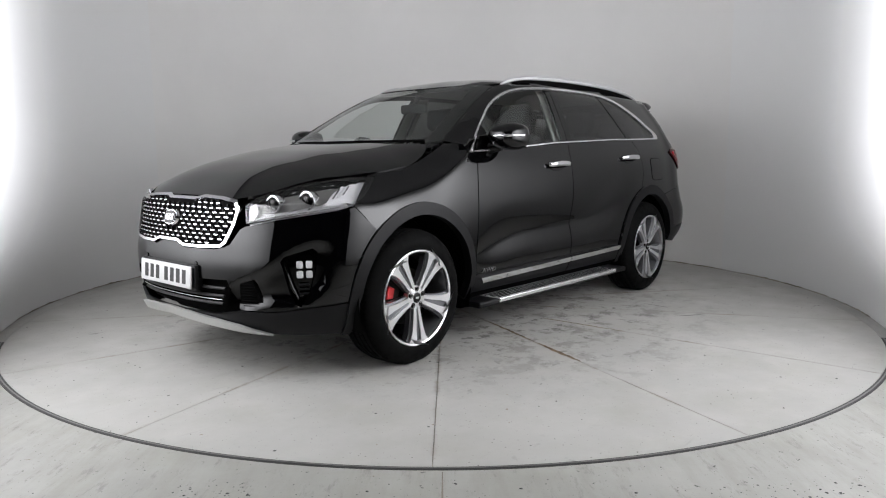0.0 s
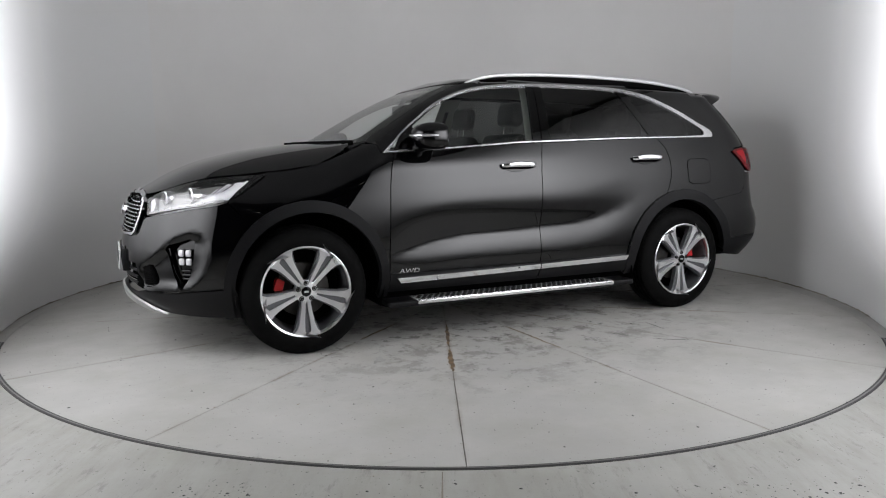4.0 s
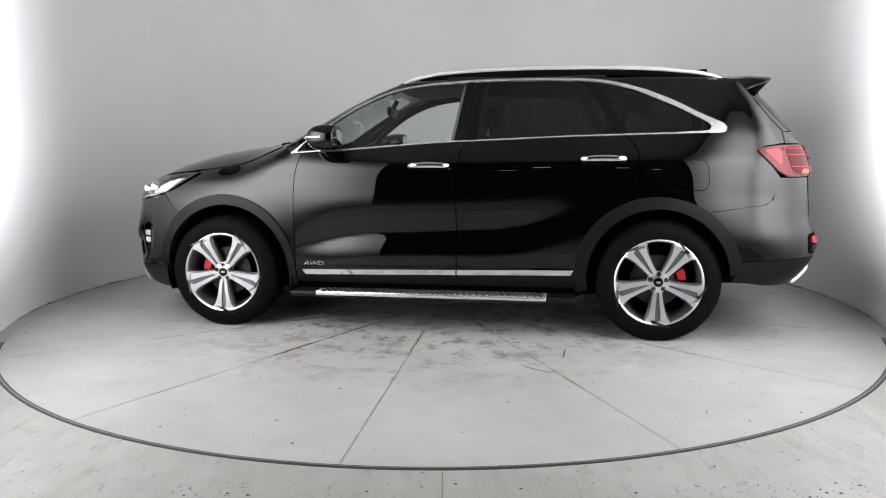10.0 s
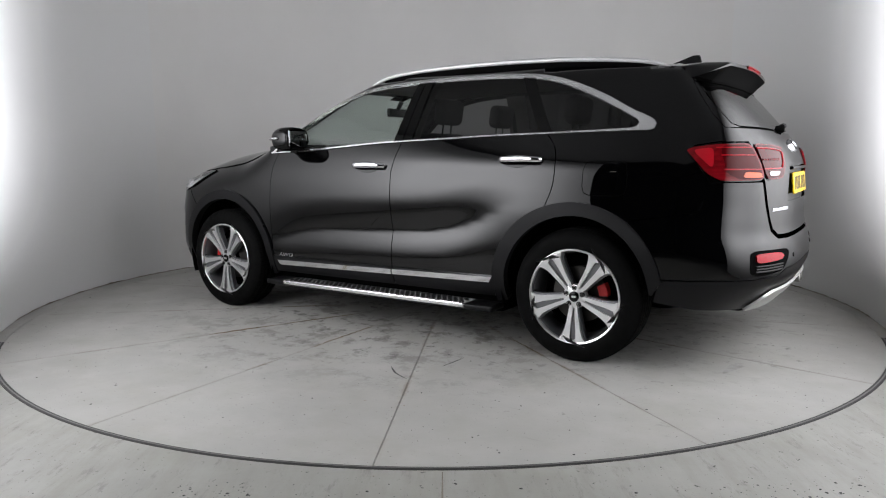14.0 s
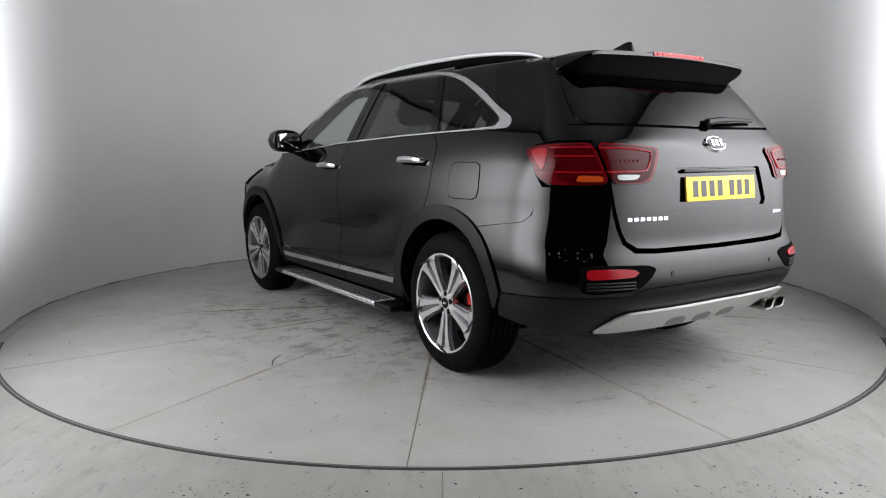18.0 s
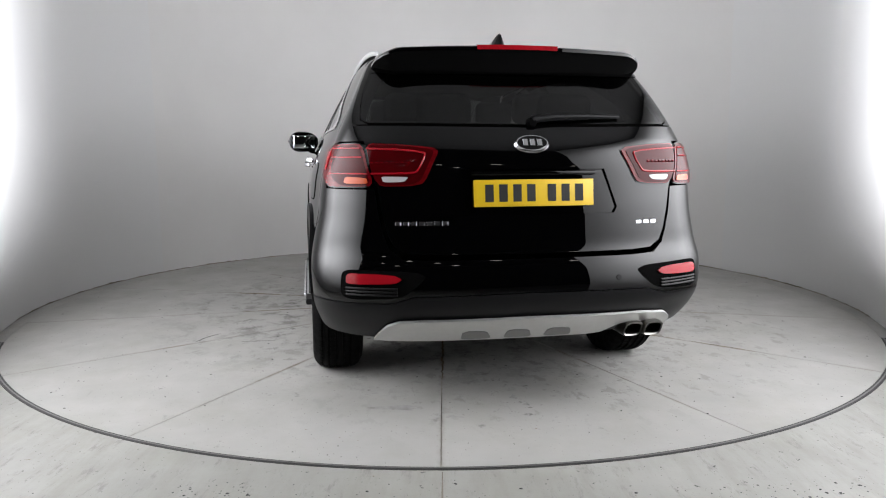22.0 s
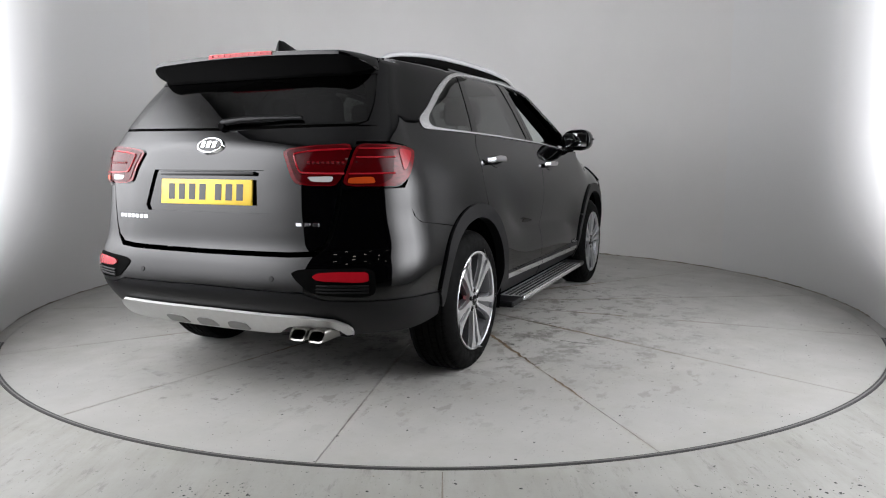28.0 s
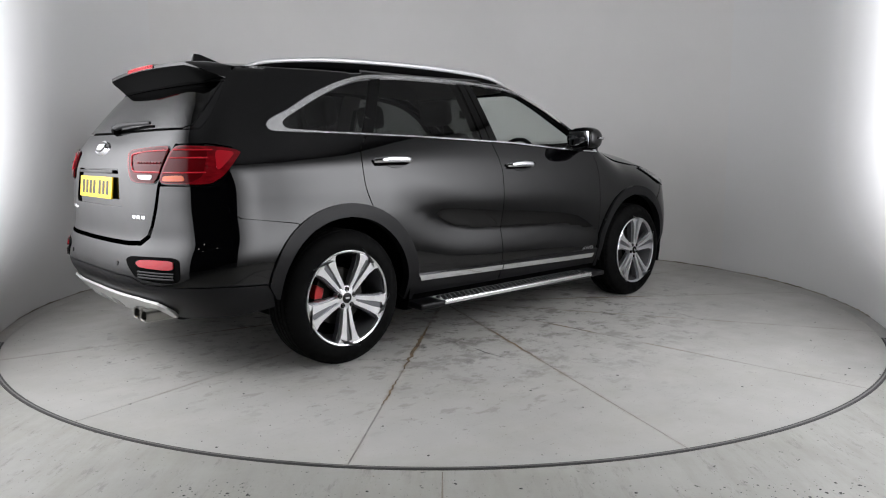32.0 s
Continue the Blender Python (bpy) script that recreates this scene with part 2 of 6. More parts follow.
def flip(ob, name=None, parent=None):
    """The mirror twin of a part on the other side of the car."""
    me = ob.data
    v = [(a.co.x, -a.co.y, a.co.z) for a in me.vertices]
    f = [tuple(reversed(p.vertices)) for p in me.polygons]
    nm = bpy.data.meshes.new(me.name)
    nm.from_pydata(v, [], f)
    nm.materials.append(me.materials[0])
    nm.shade_smooth()
    sharp = [e.use_edge_sharp for e in me.edges]
    if any(sharp):
        keys = {tuple(sorted(e.vertices)): e.use_edge_sharp for e in me.edges}
        for e in nm.edges:
            e.use_edge_sharp = keys[tuple(sorted(e.vertices))]
    if me.has_custom_normals:
        vn = {}
        for lp in me.loops:
            vn.setdefault(lp.vertex_index, lp.normal.copy())
        nm.normals_split_custom_set_from_vertices([(vn[i].x, -vn[i].y, vn[i].z) if i in vn else (0, 0, 1) for i in range(len(v))])
    twin = new(name or ob.name.split(".")[0], nm)
    twin.parent = parent or ob.parent
    twin.location = (ob.location.x, -ob.location.y, ob.location.z)
    if ob.get("label"):
        tagged(twin, ob["label"])
    return twin


def box_bm(x0, x1, y0, y1, z0, z1, bevel=0.0, seg=2):
    bm = bmesh.new()
    bmesh.ops.create_cube(bm, size=1)
    for v in bm.verts:
        v.co = ((x0 + x1) / 2 + v.co.x * (x1 - x0), (y0 + y1) / 2 + v.co.y * (y1 - y0), (z0 + z1) / 2 + v.co.z * (z1 - z0))
    if bevel:
        bmesh.ops.bevel(bm, geom=bm.edges[:], offset=bevel, segments=seg, affect="EDGES", profile=0.5)
    return bm


def lathe(profile, seg, axis="y", centre=(0, 0, 0), name="", material=None, parent=None, label="", angle=35):
    """A turned part: profile of (radius, along); axis y."""
    bm = bmesh.new()
    rings = []
    for r, a in profile:
        ring = []
        for i in range(seg):
            w = 2 * math.pi * i / seg
            ring.append(bm.verts.new((centre[0] + r * math.cos(w), centre[1] + a, centre[2] + r * math.sin(w))))
        rings.append(ring)
    for a, b in zip(rings, rings[1:]):
        for i in range(seg):
            j = (i + 1) % seg
            bm.faces.new((a[i], a[j], b[j], b[i]))
    return part(name, bm, material, parent, label, angle)


def spline(pts, n=8, closed=False):
    """Points along a smooth curve through pts."""
    p = [np.array(q, float) for q in pts]
    out = []
    m = len(p)
    for i in range(m if closed else m - 1):
        a = p[i - 1] if (i > 0 or closed) else 2 * p[0] - p[1]
        b, c = p[i], p[(i + 1) % m]
        d = p[(i + 2) % m] if (i + 2 < m or closed) else 2 * p[-1] - p[-2]
        for k in range(n):
            s = k / n
            out.append(0.5 * ((2 * b) + (c - a) * s + (2 * a - 5 * b + 4 * c - d) * s * s + (3 * b - a - 3 * c + d) * s ** 3))
    if not closed:
        out.append(p[-1])
    return [tuple(q) for q in out]


def tube(name, pts, radius, material, parent=None, label="", seg=8, squash=1.0, ends=True):
    """A rod along 3D points; radius may be a function of the share of the way."""
    bm = bmesh.new()
    P = [Vector(p) for p in pts]
    rings = []
    for i, p in enumerate(P):
        d = (P[min(i + 1, len(P) - 1)] - P[max(i - 1, 0)]).normalized()
        side = d.cross(Vector((0, 0, 1)))
        side = side.normalized() if side.length > 1e-4 else Vector((1, 0, 0))
        up = side.cross(d).normalized()
        r = radius(i / (len(P) - 1)) if callable(radius) else radius
        rings.append([bm.verts.new(p + side * r * squash * math.cos(2 * math.pi * k / seg) + up * r * math.sin(2 * math.pi * k / seg)) for k in range(seg)])
    for a, b in zip(rings, rings[1:]):
        for k in range(seg):
            bm.faces.new((a[k], a[(k + 1) % seg], b[(k + 1) % seg], b[k]))
    if ends:
        bm.faces.new(rings[0])
        bm.faces.new(list(reversed(rings[-1])))
    return part(name, bm, material, parent, label, 50)


def inside(poly, pts):
    """Which of the points lie in the polygon."""
    poly, pts = np.asarray(poly), np.asarray(pts)
    x, y = pts[:, 0], pts[:, 1]
    c = np.zeros(len(pts), bool)
    x1, y1 = poly[-1]
    for x0, y0 in poly:
        if y0 != y1:
            c ^= ((y0 > y) != (y1 > y)) & (x < (x1 - x0) * (y - y0) / (y1 - y0) + x0)
        x1, y1 = x0, y0
    return c


def resample(poly, step):
    out = []
    n = len(poly)
    for i in range(n):
        a, b = np.array(poly[i], float), np.array(poly[(i + 1) % n], float)
        k = max(1, int(np.ceil(np.linalg.norm(b - a) / step)))
        out += [a + (b - a) * j / k for j in range(k)]
    return np.array(out)


# ---- the car's form ----
def table(xs, ys):
    return lambda v: float(np.interp(v, xs, ys))


def smooth_table(pairs):
    """A smooth function through pairs of (argument, value)."""
    xs, ys = np.array([p[0] for p in pairs]), np.array([p[1] for p in pairs])
    fine = np.linspace(xs[0], xs[-1], 400)
    val = np.interp(fine, xs, ys)
    k = max(3, int(400 * 0.035))
    pad = np.concatenate([2 * val[0] - val[k:0:-1], val, 2 * val[-1] - val[-2:-k - 2:-1]])
    ker = np.hanning(2 * k + 1)
    val = np.convolve(pad, ker / ker.sum(), "same")[k:-k]
    return lambda v: float(np.interp(v, fine, val))


NOSE = smooth_table([(0.15, -0.78), (0.22, -0.85), (0.3, -0.9), (0.4, -0.915), (0.5, -0.92), (0.6, -0.92), (0.7, -0.90), (0.8, -0.875), (0.88, -0.86), (0.95, -0.84), (1.25, -0.8)])
TAIL = smooth_table([(0.15, 3.5), (0.3, 3.62), (0.4, 3.72), (0.5, 3.785), (0.58, 3.79), (0.68, 3.77), (0.72, 3.745), (0.9, 3.74), (1.06, 3.73), (1.16, 3.695), (1.25, 3.62), (1.4, 3.49), (1.5, 3.40), (1.6, 3.33), (1.7, 3.3)])
WIDE_UP = [(0.94, 0.925), (1.02, 0.915), (1.08, 0.9), (1.15, 0.872), (1.25, 0.83), (1.4, 0.755), (1.5, 0.7), (1.56, 0.665), (1.6, 0.63), (1.64, 0.58), (1.7, 0.5)]
WIDE = smooth_table([(0.15, 0.78), (0.25, 0.83), (0.34, 0.885), (0.42, 0.91), (0.5, 0.924), (0.6, 0.93), (0.74, 0.932), (0.84, 0.932)] + WIDE_UP)
# the hollow along the doors rises to the rear wheel
HOLLOW = smooth_table([(0.3, 0.5), (0.6, 0.555), (0.8, 0.61), (1.0, 0.632), (1.4, 0.645), (1.8, 0.66), (2.0, 0.69), (2.2, 0.76), (2.35, 0.84), (2.5, 0.92)])
WIDE_END = smooth_table([(0.15, 0.8), (0.3, 0.87), (0.45, 0.925), (0.6, 0.935), (0.8, 0.935)] + WIDE_UP)
SCREEN = smooth_table([(1.05, 0.14), (1.18, 0.3), (1.24, 0.4), (1.33, 0.545), (1.44, 0.735), (1.53, 0.91), (1.58, 1.03), (1.62, 1.12), (1.66, 1.28), (1.7, 1.5)])
BONNET = smooth_table([(-0.95, 0.72), (-0.85, 0.87), (-0.76, 0.93), (-0.6, 1.025), (-0.44, 1.09), (-0.2, 1.15), (0.03, 1.185), (0.2, 1.205), (0.4, 1.225), (0.7, 1.24)])
ROOF = smooth_table([(0.6, 1.4), (0.75, 1.49), (0.9, 1.565), (1.05, 1.625), (1.25, 1.655), (1.6, 1.675), (2.1, 1.675), (2.7, 1.66), (3.1, 1.635), (3.3, 1.615), (3.5, 1.585), (3.7, 1.55)])
LOWER_RING, UPPER_RING = (0.75, 2.4), (0.36, 3.4)


def width_at(x, z):
    k = min(1.0, max(0.0, abs(x - 1.4) - 0.75) / 0.35)
    k = k * k * (3 - 2 * k)
    w = WIDE(z) * (1 - k) + WIDE_END(z) * k
    if 0.35 < x < 2.5:
        u = z - HOLLOW(x)
        deep = max(0.0, 1 - u / 0.23) ** 1.5 if u > 0 else max(0.0, 1 + u / 0.19) ** 1.7
        f0, f1 = min(1.0, (x - 0.35) / 0.4), min(1.0, (2.5 - x) / 0.55)
        w -= 0.036 * deep * f0 * f0 * (3 - 2 * f0) * f1 * f1 * (3 - 2 * f1)
    h = min(1.0, max(0.0, (z - 0.62) / 0.28))
    w -= 0.045 * h * h * (3 - 2 * h) * max(0.0, (x - 2.55) / 0.75) ** 2
    return w * (1 - 0.012 * ((x - 1.4) / 2.2) ** 2)


def rear_round(z, shape):
    """The outline's corner radii at height z; the rear corners tighten towards the roof."""
    k = min(1.0, max(0.0, (z - 0.95) / 0.5))
    k = k * k * (3 - 2 * k)
    return shape[0], shape[1], 0.5 - 0.25 * k, 3.0 + 0.5 * k


def half_width(x, z, front, rear, shape):
    fc, fp, rc, rp = rear_round(z, shape)
    if x <= front or x >= rear:
        return 0.0
    if x < front + fc:
        return width_at(front + fc, z) * (1 - (1 - (x - front) / fc) ** fp) ** (1 / fp)
    if x > rear - rc:
        return width_at(rear - rc, z) * (1 - (1 - (rear - x) / rc) ** rp) ** (1 / rp)
    return width_at(x, z)


def bonnet_z(x, y):
    k = min(1.0, max(0.0, (x - 0.08) / 0.54))
    k = 1 - k * k * (3 - 2 * k)
    return BONNET(x) - k * (0.135 * abs(y / 0.8) ** 3.4 + 3.0 * max(0.0, abs(y) - 0.8) ** 2)


def roof_z(x, y):
    return ROOF(x) - 0.05 * abs(y / 0.6) ** 2.6


RING_N, RING_M = 44, 34
RING_COUNT = 2 * RING_N + RING_M + 1


def ring_point(j, z, front, rear, shape):
    """Point j of the half outline of the body at height z, from the middle of the front to the middle of the rear."""
    fc, fp, rc, rp = rear_round(z, shape)
    if j < RING_N:
        a = j / RING_N * math.pi / 2
        return front + fc * (1 - math.cos(a) ** (2 / fp)), math.sin(a) ** (2 / fp) * width_at(front + fc, z)
    if j < RING_N + RING_M:
        x = front + fc + (rear - rc - front - fc) * (j - RING_N) / RING_M
        return x, width_at(x, z)
    a = (RING_COUNT - 1 - j) / RING_N * math.pi / 2
    return rear - rc * (1 - max(math.cos(a), 0) ** (2 / rp)), max(math.sin(a), 0) ** (2 / rp) * width_at(rear - rc, z)


def build_form():
    V, F = [], []

    def sheet(rows):
        base, k = len(V), len(rows[0])
        for r in rows:
            V.extend(r)
        for i in range(len(rows) - 1):
            for j in range(k - 1):
                a = base + i * k + j
                F.append((a, a + 1, a + k + 1))
                F.append((a, a + k + 1, a + k))

    def cover(x0, x1, wide, height, z_front, z_rear, shape, n=70, m=60):
        """A bonnet or roof, drawn in to the outline of the body below it."""
        rows = []
        for i in range(n + 1):
            x = x0 + (x1 - x0) * i / n
            row = []
            for j in range(m + 1):
                s = 2 * j / m - 1
                y = wide * s
                for _ in range(4):
                    z = height(x, y)
                    w = half_width(x, z, z_front(z), z_rear(z), shape)
                    y = max(-w, min(w, wide * s))
                row.append((x, y, height(x, y)))
            rows.append(row)
        sheet(rows)

    def skirt(z0, z1, n, z_front, z_rear, shape, lid, lid_end):
        """The upright sides of the body, up to where the bonnet or roof lies on them."""
        cols = []
        for j in range(RING_COUNT):
            top = z1
            for _ in range(14):
                x, y = ring_point(j, top, z_front(top), z_rear(top), shape)
                top += 0.5 * ((min(z1, lid(x, y)) if x < lid_end else z1) - top)
            col = []
            for i in range(n + 1):
                z = z0 + (max(top, z0 + 0.002) - z0) * i / n
                x, y = ring_point(j, z, z_front(z), z_rear(z), shape)
                col.append((x, y, z))
            cols.append(col)
        for s in (-1, 1):
            sheet([[(c[i][0], s * c[i][1], c[i][2]) for c in cols] for i in range(n + 1)])

    skirt(0.15, 1.25, 62, NOSE, TAIL, LOWER_RING, bonnet_z, 0.66)
    skirt(1.185, 1.7, 42, SCREEN, TAIL, UPPER_RING, roof_z, 9.0)
    cover(-0.9, 0.66, 0.95, bonnet_z, NOSE, TAIL, LOWER_RING)
    cover(0.8, 3.4, 0.72, roof_z, SCREEN, TAIL, UPPER_RING)
    V = np.array(V)
    T = np.array(F)
    fn = np.cross(V[T[:, 1]] - V[T[:, 0]], V[T[:, 2]] - V[T[:, 0]])
    keep = np.linalg.norm(fn, axis=1) > 1e-9
    T, fn = T[keep], fn[keep]
    # all faces look outwards from the car's middle line
    cen = V[T].mean(1)
    core = np.stack([np.clip(cen[:, 0], 0.3, 3.0), np.zeros(len(cen)), np.full(len(cen), 0.7)], 1)
    turn = np.einsum("ij,ij->i", fn, cen - core) < 0
    T[turn] = T[turn][:, ::-1]
    fn[turn] *= -1
    vn = np.zeros_like(V)
    for k in range(3):
        np.add.at(vn, T[:, k], fn)
    vn /= np.linalg.norm(vn, axis=1)[:, None] + 1e-12
    return V, T, vn, BVHTree.FromPolygons([Vector(v) for v in V], [tuple(int(i) for i in t) for t in T])


FORM_V, FORM_T, FORM_N, FORM = build_form()
FRONT_AXIS, REAR_AXIS = 0.6, 2.9
ANGLE = 45.0  # degrees of a corner outline to about a metre of it


def cast(kind, a, b):
    """The point and outward normal of the car's form. L: side (x, z); O: from 45 degrees above the side; F, B: front and back (y, z); T: top (x, y);
    CF, CB: round a corner, an angle in degrees about an upright axis (positive to the car's right) and z."""
    if kind == "L":
        o, d = Vector((a, -3, b)), Vector((0, 1, 0))
    elif kind == "O":
        o, d = Vector((a, -3, b * math.sqrt(2) + 3)), Vector((0, 1, -1)).normalized()
    elif kind == "F":
        o, d = Vector((-4, a, b)), Vector((1, 0, 0))
    elif kind == "B":
        o, d = Vector((7, a, b)), Vector((-1, 0, 0))
    elif kind == "T":
        o, d = Vector((a, b, 4)), Vector((0, 0, -1))
    else:
        w = radians(a)
        out = Vector((-math.cos(w), math.sin(w), 0)) if kind == "CF" else Vector((math.cos(w), math.sin(w), 0))
        o = Vector((FRONT_AXIS if kind == "CF" else REAR_AXIS, 0, b)) + out * 4
        d = -out
    p, n, i, _ = FORM.ray_cast(o, d)
    if p is None:
        p, n, i, _ = FORM.find_nearest(o + d * 3.4)
    tri = FORM_T[i]
    w = poly_3d_calc([Vector(FORM_V[k]) for k in tri], p)
    n = sum((Vector(FORM_N[k]) * wk for k, wk in zip(tri, w)), Vector())
    if n.length < 1e-6:
        n = -d
    n.normalize()
    if n.dot(d) > 0:
        n = -n
    return p, n


def panel(name, outline, kind, material, parent=None, label="", offset=0.0, depth=0.014, step=0.03, holes=(), bulge=None, soft=0, renew=False):
    """A shaped sheet that follows the car's form inside an outline, with turned-in edges."""
    scale = 1.0 if kind[0] != "C" else ANGLE
    st = step
    norm = np.array([1 / scale, 1.0]) if kind[0] == "C" else np.array([1.0, 1.0])
    loops = [resample(np.array(o, float) * norm, st * 0.6) for o in (outline, *holes)]
    allb = np.concatenate(loops)
    lo, hi = loops[0].min(0), loops[0].max(0)
    gx, gy = np.meshgrid(np.arange(lo[0] + st / 2, hi[0], st), np.arange(lo[1] + st / 2, hi[1], st))
    grid = np.stack([gx.ravel(), gy.ravel()], 1)
    if len(grid):
        keep = inside(loops[0], grid)
        for h in loops[1:]:
            keep &= ~inside(h, grid)
        grid = grid[keep]
    if len(grid):
        near = np.array([np.min(((allb - q) ** 2).sum(1)) for q in grid])
        grid = grid[near > (0.45 * st) ** 2]
    pts = np.concatenate([allb, grid]) if len(grid) else allb
    edges, k = [], 0
    for lp in loops:
        n = len(lp)
        edges += [(k + i, k + (i + 1) % n) for i in range(n)]
        k += n
    res = delaunay_2d_cdt([Vector(p) for p in pts], edges, [], 0, 1e-6)
    v2 = np.array([tuple(v) for v in res[0]])
    tris = [f for f in res[2]]
    cen = np.array([v2[list(f)].mean(0) for f in tris])
    ok = inside(loops[0], cen)
    for h in loops[1:]:
        ok &= ~inside(h, cen)
    tris = [f for f, o in zip(tris, ok) if o]
    V, N = [], []
    for q in v2:
        p, n = cast(kind, q[0] / norm[0], q[1])
        off = offset + (bulge(q[0] / norm[0], q[1]) if bulge else 0.0)
        V.append(p + n * off)
        N.append(n)
    if soft:
        # round off the folds of the form inside the outline
        P, Q, links, border = np.array(V), np.array(N), [set() for _ in V], {}
        for f in tris:
            for i in range(3):
                a, b = f[i], f[(i + 1) % 3]
                links[a].add(b)
                links[b].add(a)
                border[(min(a, b), max(a, b))] = border.get((min(a, b), max(a, b)), 0) + 1
        fixed = {i for e, c in border.items() if c == 1 for i in e}
        links = [list(s) or [i] for i, s in enumerate(links)]
        for _ in range(soft):
            P2 = np.array([P[s].mean(0) for s in links])
            Q = np.array([0.5 * Q[i] + 0.5 * Q[s].mean(0) for i, s in enumerate(links)])
            for i in range(len(P)):
                if i not in fixed:
                    P[i] = 0.5 * P[i] + 0.5 * P2[i]
        V = [Vector(q) for q in P]
        N = [Vector(q).normalized() for q in Q]
    faces = []
    for f in tris:
        a, b, c = (V[i] for i in f)
        nn = (b - a).cross(c - a)
        faces.append(tuple(f) if nn.dot(N[f[0]]) > 0 else tuple(reversed(f)))
    if renew:
        # the normals follow the bulge
        P, Q = np.array(V), np.zeros((len(V), 3))
        T = np.array(faces)
        fn = np.cross(P[T[:, 1]] - P[T[:, 0]], P[T[:, 2]] - P[T[:, 0]])
        for k in range(3):
            np.add.at(Q, T[:, k], fn)
        N = [Vector(q).normalized() if np.linalg.norm(q) > 1e-12 else n for q, n in zip(Q, N)]
    if depth:
        cnt = {}
        for f in faces:
            for i in range(3):
                cnt[(f[i], f[(i + 1) % 3])] = 1
        rim = [e for e in cnt if (e[1], e[0]) not in cnt]
        top, bot = {}, {}
        for e in rim:
            for i in e:
                if i not in top:
                    top[i] = len(V)
                    V.append(V[i].copy())
                    N.append(N[i])
                    bot[i] = len(V)
                    V.append(V[i] - N[i] * depth)
                    N.append(N[i])
        for a, b in rim:
            faces.append((top[b], top[a], bot[a], bot[b]))
            e = (V[b] - V[a]).cross(N[a])
            if e.length > 1e-9:
                e.normalize()
                for i in (a, b):
                    N[top[i]] = e
                    N[bot[i]] = e
    return link_mesh(name, V, faces, material, parent, label, normals=N)


def grown(poly, d):
    """The outline moved outwards by d (inwards if negative)."""
    p = np.array(poly, float)
    area = 0.5 * np.sum(p[:, 0] * np.roll(p[:, 1], -1) - np.roll(p[:, 0], -1) * p[:, 1])
    s = 1 if area > 0 else -1
    out = []
    n = len(p)
    for i in range(n):
        e1 = p[i] - p[i - 1]
        e2 = p[(i + 1) % n] - p[i]
        n1 = np.array([e1[1], -e1[0]]) / (np.linalg.norm(e1) + 1e-12) * s
        n2 = np.array([e2[1], -e2[0]]) / (np.linalg.norm(e2) + 1e-12) * s
        m = n1 + n2
        m /= max(np.linalg.norm(m), 0.5)
        k = 1 / max(0.5, float(m @ n1))
        out.append(tuple(p[i] + m * d * k))
    return out


def rounded(poly, r=0.25, n=3):
    """The outline with its corners cut round; r is the share of each edge that the rounding takes."""
    q, out = [np.array(v, float) for v in poly], []
    for i in range(len(q)):
        a, b, c = q[i - 1], q[i], q[(i + 1) % len(q)]
        s, e = b + (a - b) * r, b + (c - b) * r
        for k in range(n + 1):
            w = k / n
            out.append(tuple((1 - w) ** 2 * s + 2 * w * (1 - w) * b + w * w * e))
    return out


def on_form(kind, pts, offset=0.0):
    out = []
    for a, b in pts:
        p, n = cast(kind, a, b)
        out.append(p + n * offset)
    return out


def corner(x, z, y, kind="CF"):
    """Angle about the corner axis of a point in plan, with its height."""
    ax = FRONT_AXIS if kind == "CF" else REAR_AXIS
    return (math.degrees(math.atan2(y, abs(x - ax))), z)


def slant(x, z, y=None):
    """A point of the car's side, seen from 45 degrees above."""
    if y is None:
        y = cast("L", x, z)[0].y
    return (x, (y + z) / math.sqrt(2))


# ---- the room ----
def arc_wall(name, r0, r1, cy, a0, a1, z0, z1, material, seg=96, label=""):
    bm = bmesh.new()
    cols = []
    for i in range(seg + 1):
        w = radians(a0 + (a1 - a0) * i / seg)
        c, s = math.cos(w), math.sin(w)
        cols.append([bm.verts.new((r * c, cy + r * s, z)) for r, z in ((r0, z0), (r0, z1), (r1, z1), (r1, z0))])
    for a, b in zip(cols, cols[1:]):
        for k in range(4):
            bm.faces.new((a[k], b[k], b[(k + 1) % 4], a[(k + 1) % 4]))
    bm.faces.new(cols[0])
    bm.faces.new(list(reversed(cols[-1])))
    return part(name, bm, material, None, label, 40)


def slab(name, x0, x1, y0, y1, z0, z1, material, label):
    return tagged(part(name, box_bm(x0, x1, y0, y1, z0, z1), material), label, kind="structure")


WALL_END = 26.0
tagged(arc_wall("wall_back", WALL_R, WALL_R + 0.12, WALL_Y, WALL_END, 180 - WALL_END, 0.0, WALL_TOP, WALL), "curved white painted studio wall with scuffed foot", kind="structure")


def wall_grime():
    """A ragged line of brown dirt where the wall meets the floor."""
    V, F, n = [], [], 700
    for i in range(n + 1):
        w = radians(-14 + 208 * i / n)
        rough = 0.5 + 0.5 * noise.noise(Vector((i * 0.043, 3.1, 0))) + 0.35 * noise.noise(Vector((i * 0.31, 7.7, 0)))
        h = 0.003 + 0.017 * max(0.0, rough) ** 2
        c, q = math.cos(w), math.sin(w)
        V += [((WALL_R - 0.003) * c, WALL_Y + (WALL_R - 0.003) * q, z) for z in (0.0012, h)]
        if i:
            F.append((2 * i - 2, 2 * i, 2 * i + 1, 2 * i - 1))
    return tagged(link_mesh("trim", V, F, GRIME), "ragged brown grime along the foot of the curved wall", kind="structure")


